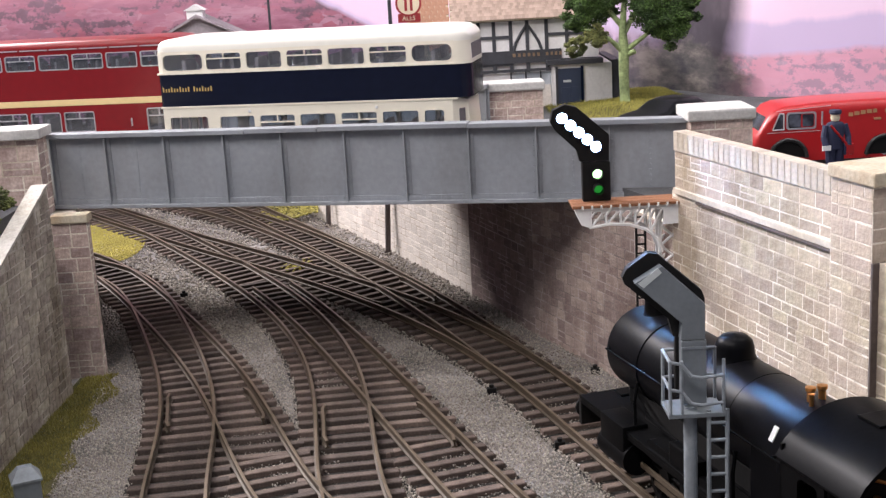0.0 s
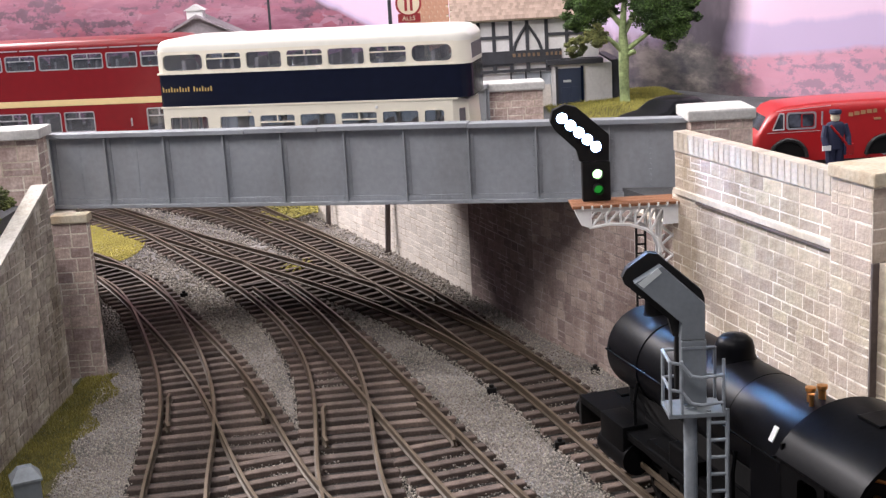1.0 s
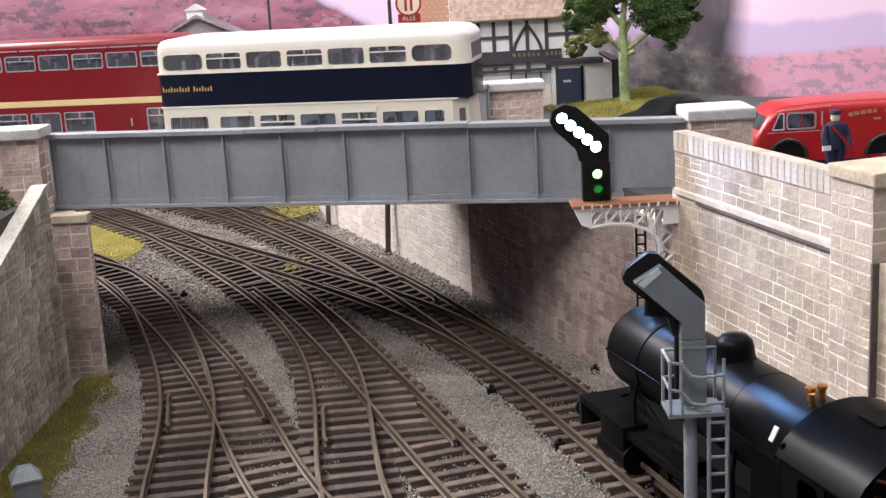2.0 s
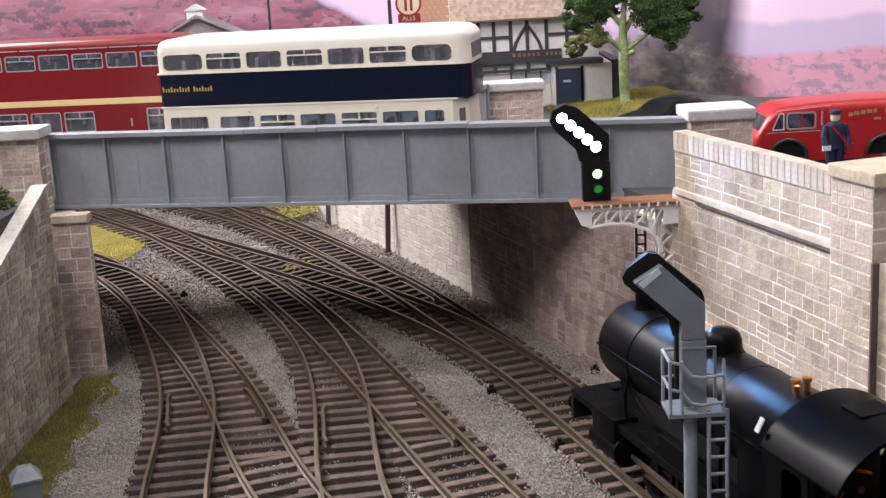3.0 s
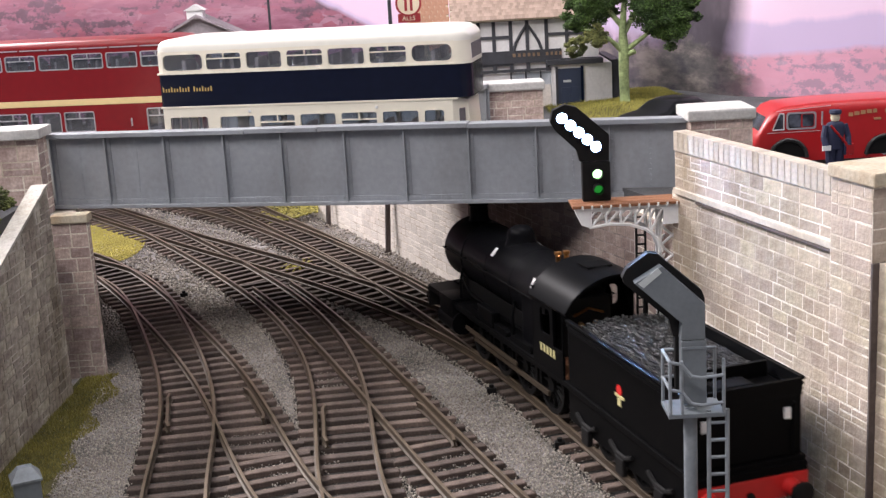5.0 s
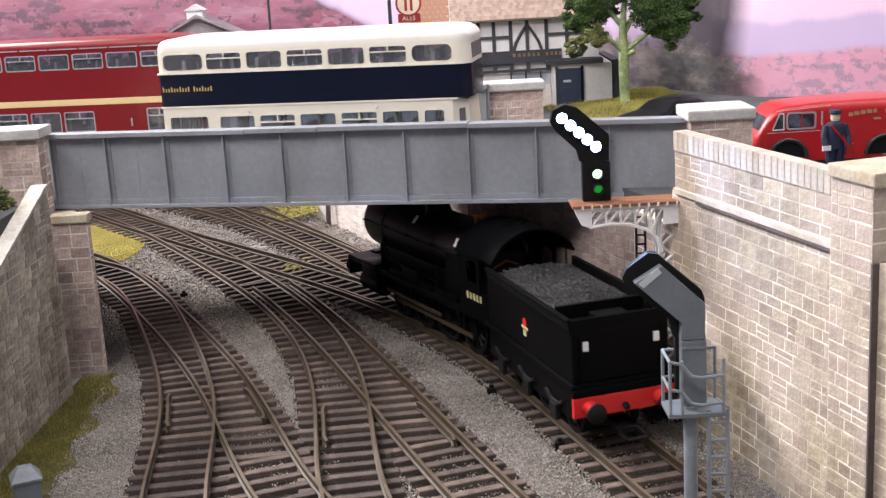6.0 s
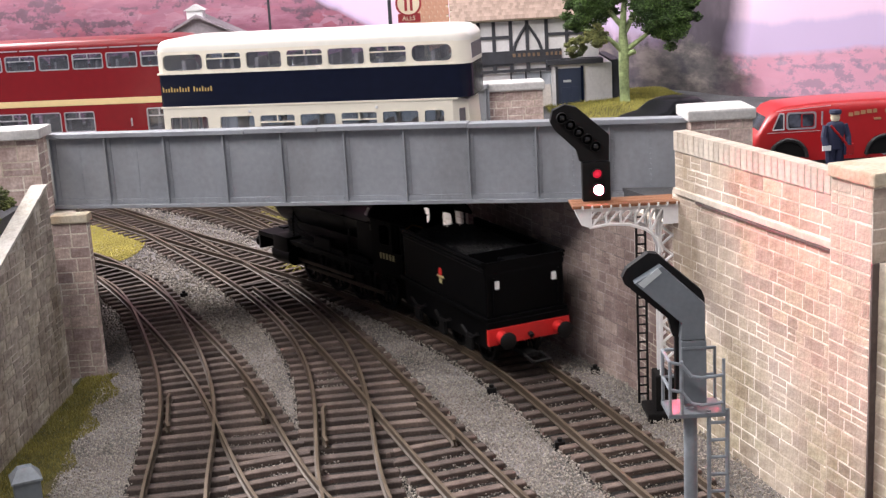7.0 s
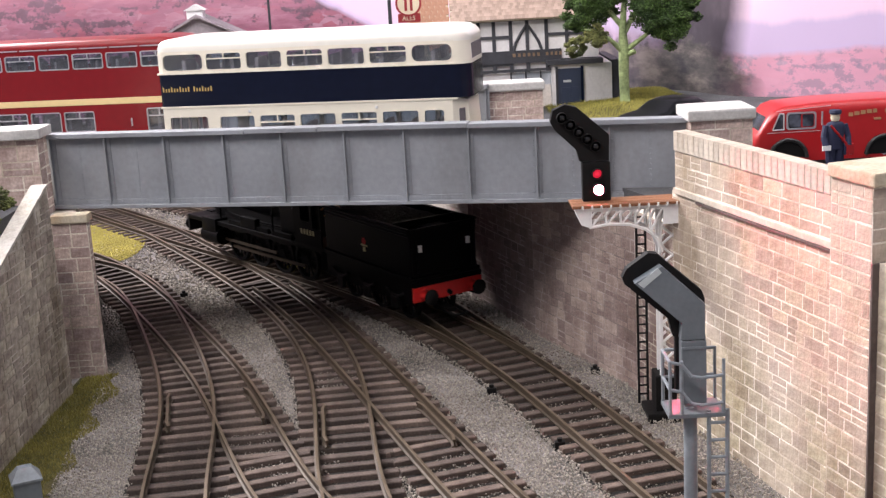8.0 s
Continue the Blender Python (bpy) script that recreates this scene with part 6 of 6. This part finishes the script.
n = 30000
a, r = rg.uniform(0, 2 * np.pi, n), np.sqrt(rg.uniform(0, 1, n))
ex, ey = r * np.cos(a), r * np.sin(a)
fx_, fy_ = -186 + 20 * ex - 16 * ey, 668 + 12 * ex + 52 * ey
tagged(cloud_of(np.column_stack([fx_, fy_, np.full(n, GROUND + 0.5) + rg.uniform(0, 0.6, n)]), rg.uniform(0.22, 0.5, n), FLOCK, "yellow_flock", 31, flat=0.6),
       "patch of bright yellow flock beside the track", "grass", kind="stuff")
n = 160
tagged(cloud_of(np.column_stack([-71 + rg.normal(0, 3.0, n), 586 + rg.normal(0, 4.5, n), np.full(n, -3.0) + rg.uniform(-0.4, 0.4, n)]), rg.uniform(0.5, 1.0, n), FLOCK, "moss_tuft", 33, flat=0.5),
       "small tuft of yellow moss between the rails", "grass", kind="stuff")
n = 3000
mx, my = rg.uniform(-112, -70, n), rg.uniform(690, 800, n)
mz = GROUND + np.clip((mx + 118 - (760 - my) * 0.25) * 0.22, 0, 12)
tagged(cloud_of(np.column_stack([mx, my, mz]), rg.uniform(0.7, 1.5, n), GRASS_DARK, "lineside_grass", 32, flat=0.6), "yellow-green tufts on the far lineside bank", "grass", kind="stuff")


def foliage(name, parent, blobs, per, size, material, seed, label=""):
    """Clumps of small leaves strewn over uneven lobes."""
    rg = np.random.default_rng(seed)
    pts, sz = [], []
    for (cx, cy, cz, rx, ry, rz) in blobs:
        # each lobe is a heap of small tufts, dense at the skin and shaded between
        tufts = max(12, int(rx * rz / 2.6))
        td = rg.normal(size=(tufts, 3))
        td /= np.linalg.norm(td, axis=1)[:, None]
        for c in td * rg.uniform(0.4, 1.02, (tufts, 1)) * np.array((rx, ry, rz)) + np.array((cx, cy, cz)):
            k = int(per * rx * rz / 60 / tufts * 1.6)
            d = rg.normal(size=(k, 3))
            d /= np.linalg.norm(d, axis=1)[:, None]
            rr = rg.uniform(0.2, 1.15, k) ** 0.6 * rg.uniform(0.3, 0.46) * min(rx, rz)
            pts.append(c + d * rr[:, None] * np.array((1.15, 1.0, 0.8)))
            sz.append(rg.uniform(0.5, 1.2, k) * size)
    o = cloud_of(np.vstack(pts), np.concatenate(sz), material, name, seed + 1, flat=0.7, parent=parent)
    if label:
        o["label"] = label
    return o


tree = thing("tree", "model tree with a flocked green trunk and leafy clumps", "tree")
bm = bmesh.new()
TX, TY = 94.0, 612.0
trunk = [((TX, TY, 61), 3.0), ((TX - 0.3, TY, 66), 2.5), ((TX - 0.6, TY, 78), 2.4), ((TX - 0.4, TY, 90), 2.6), ((TX - 0.8, TY, 98), 1.9), ((TX - 0.2, TY, 108), 1.5), ((TX + 1.5, TY, 126), 0.7)]
for (p, r0), (q, r1) in zip(trunk[:-1], trunk[1:]):
    rod(bm, p, q, r0, 12, r1, cap=False)
part("trunk", bm, BARK, tree, "pale green flocked trunk", smooth=True)
for pts in ([(TX, TY, 88), (TX - 6, TY - 2, 94), (TX - 12, TY - 4, 99), (TX - 20, TY - 5, 101)], [(TX, TY, 89), (TX + 7, TY - 1, 94), (TX + 15, TY - 2, 100), (TX + 22, TY - 3, 103)],
            [(TX, TY, 98), (TX + 5, TY + 3, 106), (TX + 10, TY + 4, 114)], [(TX, TY, 100), (TX - 8, TY + 2, 110), (TX - 14, TY, 116)], [(TX, TY, 87), (TX + 5, TY - 2, 89)]):
    bm = bmesh.new()
    for i, (p, q) in enumerate(zip(pts[:-1], pts[1:])):
        rod(bm, p, q, 1.5 - 0.35 * i, 8, 1.15 - 0.35 * i, cap=False)
    part("limb", bm, BARK, tree, smooth=True)
foliage("crown", tree, [(TX + 17, TY - 3, 108, 13, 9, 10), (TX + 22, TY - 2, 99, 8, 7, 9), (TX + 28, TY, 112, 8, 7, 9), (TX - 12, TY + 4, 113, 11, 8, 9), (TX - 24, TY, 106, 6, 6, 7),
                        (TX + 4, TY + 4, 122, 16, 10, 9), (TX - 20, TY - 1, 118, 9, 7, 8), (TX + 10, TY + 3, 116, 7, 6, 6), (TX + 33, TY + 2, 122, 9, 7, 8), (TX + 20, TY, 117, 10, 8, 8), (TX + 27, TY - 1, 104, 8, 7, 8), (TX - 18, TY + 2, 109, 9, 7, 8), (TX - 6, TY + 3, 118, 9, 7, 8)], 3000, 0.6, LEAF, 51, "dark green leafy clumps")
foliage("low_branch_leaves", tree, [(TX - 18, TY - 5, 95, 9, 6, 4.6), (TX - 24, TY - 5, 93, 5, 5, 5), (TX - 13, TY - 6, 99, 6, 4, 3.6)], 2600, 0.55, LEAF_LIT, 55, "olive green leaves on a low branch")
for (x, y, z, s, seed) in ((-146.5, 405, 69.5, 0.75, 61), (-147.5, 393, 63, 0.75, 63)):
    b = thing("bush", "small olive bush on the bank above the wing wall", "bush", "bushes")
    foliage("leaves", b, [(x, y, z, 7 * s, 6 * s, 7 * s), (x - 8, y - 4, z - 3, 7 * s, 6 * s, 6 * s)], 1200, 0.7, LEAF_LIT, seed)
    bm = bmesh.new()
    rod(bm, (x - 2, y, 50), (x - 1, y, z), 0.8, 6)
    part("stem", bm, BARK, b)
slab("bank_west", [(-143, 292), (-141, 430), (-200, 436), (-420, 300), (-420, 200)], GROUND - 1, 50, GRASS_BASE, "olive bank behind the wing wall", "ground")


# ---- van, car, postman figure, distant barn and pole ----
van = thing("mail_van", "bright red model mail van parked behind the parapet", "van")
bm = bmesh.new()
secs = []
for x, zt, hw, rr in ((0.0, 11.4, 9.4, 3.0), (0.9, 12.8, 10.8, 3.0), (2.2, 14.4, 11.6, 2.6), (4.6, 18.2, 11.8, 2.4), (7.0, 20.9, 11.9, 2.4), (10.5, 22.2, 12.0, 2.6), (24, 23.2, 12.2, 3.4), (48, 23.4, 12.2, 3.6), (56, 22.8, 12.0, 3.6), (58, 21.4, 11.2, 3.4)):
    secs.append(body_ring(x, hw, 3.4, zt, rr, 6))
loft(bm, secs)
part("body", bm, POSTRED, van, smooth=True)
for sy in (-1, 1):
    y0 = sy * 11.92
    bm = bmesh.new()
    prism(bm, rounded(11.2, 20.8, 14.6, 20.0, 0.8), y0 - 0.16, y0 + 0.16)
    part("window_rubber", bm, MATT_BLACK, van)
    bm = bmesh.new()
    prism(bm, rounded(11.8, 15.8, 15.2, 19.4, 0.5), y0 + sy * 0.1, y0 + sy * 0.3)
    prism(bm, rounded(16.4, 20.2, 15.2, 19.4, 0.5), y0 + sy * 0.1, y0 + sy * 0.3)
    part("window", bm, VAN_GLASS, van, "dark glazed cab window")
    bm = bmesh.new()
    outer, inner = rounded(10.9, 21.1, 14.3, 20.3, 1.0), rounded(11.5, 20.5, 14.9, 19.7, 0.8)
    loft(bm, [[(x, y0 - sy * 0.1, z) for x, z in outer], [(x, y0 + sy * 0.35, z) for x, z in outer], [(x, y0 + sy * 0.35, z) for x, z in inner], [(x, y0 - sy * 0.1, z) for x, z in inner]], caps=False)
    part("window_trim", bm, SILVER, van)
    bm = bmesh.new()
    prism(bm, [(6.6, 14.6), (9.8, 14.6), (9.8, 19.6), (8.6, 19.6)], y0 - 0.2, y0 + 0.2)
    part("quarter_light", bm, VAN_GLASS, van)
    bm = bmesh.new()
    tube(bm, [(6.2, y0 + sy * 0.2, 14.4), (10.1, y0 + sy * 0.2, 14.4), (10.1, y0 + sy * 0.2, 19.9), (8.6, y0 + sy * 0.2, 19.9), (6.2, y0 + sy * 0.2, 14.4)], 0.25, 5)
    tube(bm, [(4.5, y0 + sy * 0.1, 13.4), (22.5, y0 + sy * 0.35, 13.6)], 0.09, 5)
    tube(bm, [(7.5, y0 + sy * 0.1, 20.9), (26, y0 + sy * 0.2, 22.0)], 0.09, 5)
    rod(bm, (23, y0 + sy * 0.3, 15.5), (23, y0 + sy * 0.3, 20.2), 0.35, 6)
    part("trim_strip", bm, SILVER, van)
    for x in (11.5, 44.5):
        bm = bmesh.new()
        pts = [(x + 6.4 * math.cos(radians(a)), 4.6 + 6.4 * math.sin(radians(a))) for a in range(0, 181, 15)]
        prism(bm, pts, y0 - 0.4, y0 + 0.4 + (0.5 if sy > 0 else -0.5))
        part("wheel_arch", bm, MATT_BLACK, van)
        bm = bmesh.new()
        tube(bm, [(px, y0 + sy * 0.9, pz) for px, pz in pts], 0.7, 6)
        part("mudguard", bm, MUD, van, "dusty dark mudguard", smooth=True)
    bm = bmesh.new()
    lathe(bm, [(1.5, 0), (1.5, 0.5), (0.8, 1.0), (0.01, 1.1)], (2.4, sy * 9.8, 9.8), (-1, 0, 0), 12)
    part("headlamp", bm, SILVER, van)
    bm = bmesh.new()
    xx = 32.0
    for w in (1.5, 1.7, 1.6, 1.7, 1.3, 0, 2.0, 1.7, 0.7, 1.4):
        if w:
            box(bm, xx, xx + w, sy * 12.2 - 0.15, sy * 12.2 + 0.15, 18.0 + 0.9 * math.sin((xx - 32) / 18 * math.pi), 19.3 + 0.9 * math.sin((xx - 32) / 18 * math.pi))
        xx += (w or 1.8) + 0.45
    box(bm, 40.6, 43.0, sy * 12.2 - 0.15, sy * 12.2 + 0.15, 16.4, 17.2)
    part("lettering_bar", bm, FADED_LETTER, van, "small faded gold lettering bars")
bm = bmesh.new()
prism(bm, [(-9.4, 14.2), (9.4, 14.2), (8.2, 19.4), (-8.2, 19.4)], 0, 0.4)
bmesh.ops.transform(bm, matrix=Matrix(((0, 1, 0, 0), (1, 0, 0, 0), (0, 0, 1, 0), (0, 0, 0, 1))), verts=bm.verts)
part("windscreen", bm, VAN_GLASS, van, at=at(1.9, 0, 14.2) @ pose(0, 0, 0, 0, 32, 0) @ at(0, 0, -14.2))
wheel_set(van, (11.5, 44.5), 12.2, 5.0)
van.matrix_basis = at(109.2, 424, 60.8, 0, 0, -2) @ at(0, 12, 0)

car = thing("car", "small black model car behind the pillar", "car")
bm = bmesh.new()
loft(bm, [body_ring(x, hw, 2.6, zt, rr, 5) for x, zt, hw, rr in ((0, 6.8, 8, 2), (1, 8.2, 9, 2.4), (4, 9.4, 9.8, 2.6), (15, 10.4, 10, 2.6), (21, 13.6, 9.0, 2.8), (27, 14.6, 8.8, 3.2), (36, 14.4, 8.8, 3.2), (44, 10.6, 9.8, 2.6), (52, 8.6, 9.4, 2.6), (54, 7, 8, 2))])
part("body", bm, DARKCAR, car, smooth=True)
bm = bmesh.new()
for sy in (-1, 1):
    lathe(bm, [(1.4, 0), (1.4, 0.6), (0.01, 1.2)], (1.6, sy * 6.4, 7.2), (-1, 0, 0), 12)
part("headlamps", bm, SILVER, car)
wheel_set(car, (11, 42), 10, 4.2)
car.matrix_basis = at(86.5, 506, 60.8, 0, 0, 40) @ at(0, 10, 0)

bm = bmesh.new()
for sx in (-1, 1):
    loft(bm, [[(sx * 1.6 + r * math.cos(a), r * 0.9 * math.sin(a), z) for a in [k * math.pi / 4 for k in range(8)]] for z, r in ((0, 1.5), (4, 1.4), (9, 1.7), (11.5, 1.9))])
    tube(bm, [(sx * 3.4, 0, 18.2), (sx * 4.4, -0.6, 14.4), (sx * 4.0, -1.6, 11.4)], 1.05, 8)
loft(bm, [[(rx * math.cos(a), ry * math.sin(a), z) for a in [k * math.pi / 6 for k in range(12)]] for z, rx, ry in ((10.5, 3.0, 2.0), (14, 2.9, 1.9), (17.6, 3.6, 2.1), (19.0, 2.8, 1.7), (19.5, 1.2, 1.1))])
lathe(bm, [(0.01, 22.2), (1.4, 21.6), (1.6, 20.6), (1.2, 19.6), (0.9, 19)], (0, 0, 0), (0, 0, 1), 12)
lathe(bm, [(0.01, 23.4), (1.9, 23.2), (2.1, 22.4), (1.7, 21.8), (1.7, 21.6)], (0, 0, 0), (0, 0, 1), 12)
tube(bm, [(-2.8, -1.9, 18.6), (0, -2.2, 15.4), (3.4, -1.9, 11.6)], 0.4, 6)
box(bm, 2.4, 6.0, -2.2, 0.6, 8.2, 12.0, bevel=0.6)
box(bm, -5.8, -2.8, -2.6, -2.2, 10.4, 12.0)
for f in bm.faces:
    c = f.calc_center_median()
    if 19.4 < c.z < 21.7:
        f.material_index = 2
    elif (c.x > 2.35 and 8 < c.z < 12.2 and c.x > 3.2) or (c.y < -1.85 and 11.4 < c.z < 18.8 and abs(c.x) < 3.4 and c.y < -1.9):
        f.material_index = 1
    elif c.x < -2.7 and c.y < -2.1 and c.z < 12.1:
        f.material_index = 3
fig = part("figurine", bm, [NAVY_CLOTH, POSTRED, SIGN_CREAM, WHITE], None, smooth=True, at=at(130.6, 404, 60.7, 0, 0, 12))
tagged(fig, "painted miniature figurine in navy uniform with a red satchel", "figurine")

barn = thing("barn", "grey-roofed barn with a white roof vent", "building")
bm = bmesh.new()
prism(bm, [(-166, 60), (-118, 60), (-118, 98), (-143, 110.5), (-166, 98)], 778, 800)
part("wall", bm, SLATE, barn)
bm = bmesh.new()
prism(bm, [(-168, 97.4), (-143, 110.4), (-116, 97.4), (-116, 98.8), (-143, 112), (-168, 98.8)], 774, 801)
part("roof", bm, SLATE, barn, "grey pitched roof")
part("vent", B(-149, -139, 776, 786, 109, 114.4, bevel=0.4), WHITE, barn, "white roof vent")
bm = bmesh.new()
prism(bm, [(-150.5, 114.4), (-137.5, 114.4), (-144, 118)], 775, 787)
part("vent_roof", bm, WHITE, barn)
pole = thing("telegraph_pole", "thin dark wooden telegraph pole", "pole")
bm = bmesh.new()
rod(bm, (-91.5, 722, 60), (-91.5, 722, 150), 0.9, 8, 0.6)
part("post", bm, BEAM_DARK, pole)


lay_stones()

# ---- what moves: the locomotive and its tender along the main curve ----
# seconds, and the front buffer beam's way along the track in mm from its resting place
RUN = ((0.0, 8.5), (2.7, 8.5), (2.8, 9.2), (3.0, 14.0), (3.2, 21.5), (3.4, 30.5), (3.6, 42.0), (3.8, 55.5), (4.0, 70.0), (4.2, 84.0), (4.4, 98.0), (4.7, 121.0), (5.0, 144.0),
       (5.4, 172.0), (5.8, 198.0), (6.2, 225.0), (6.6, 256.0), (7.0, 286.0), (7.4, 313.5), (7.7, 333.0), (8.0, 352.0))


def motions():
    ys, way = [40.0], [0.0]
    while ys[-1] < 785:
        c, t, n = centre("main_curve", ys[-1])
        ys.append(ys[-1] + 1.0 * t.y)
        way.append(way[-1] + 1.0)
    start = float(np.interp(322.0, ys, way))

    def on_track(s):
        return centre("main_curve", float(np.interp(start + s, way, ys)))[0]

    def riding(front, a, b):
        p, q = on_track(front - a), on_track(front - b)
        d = (p - q).normalized()
        nose = p + d * a
        return at(nose.x, nose.y, 0, 0, 0, math.degrees(math.atan2(d.y, d.x)))

    walk(loco, [(t, riding(s + 2.5, 40, 100)) for t, s in RUN])
    # the signal goes to red: turning each ball stands in for switching its lamp
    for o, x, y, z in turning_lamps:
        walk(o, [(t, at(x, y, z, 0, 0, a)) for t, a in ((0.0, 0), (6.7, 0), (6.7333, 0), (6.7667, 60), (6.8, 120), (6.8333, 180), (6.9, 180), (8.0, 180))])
    walk(tend, [(t, riding(s - 124.0, 14, 58)) for t, s in RUN])


motions()
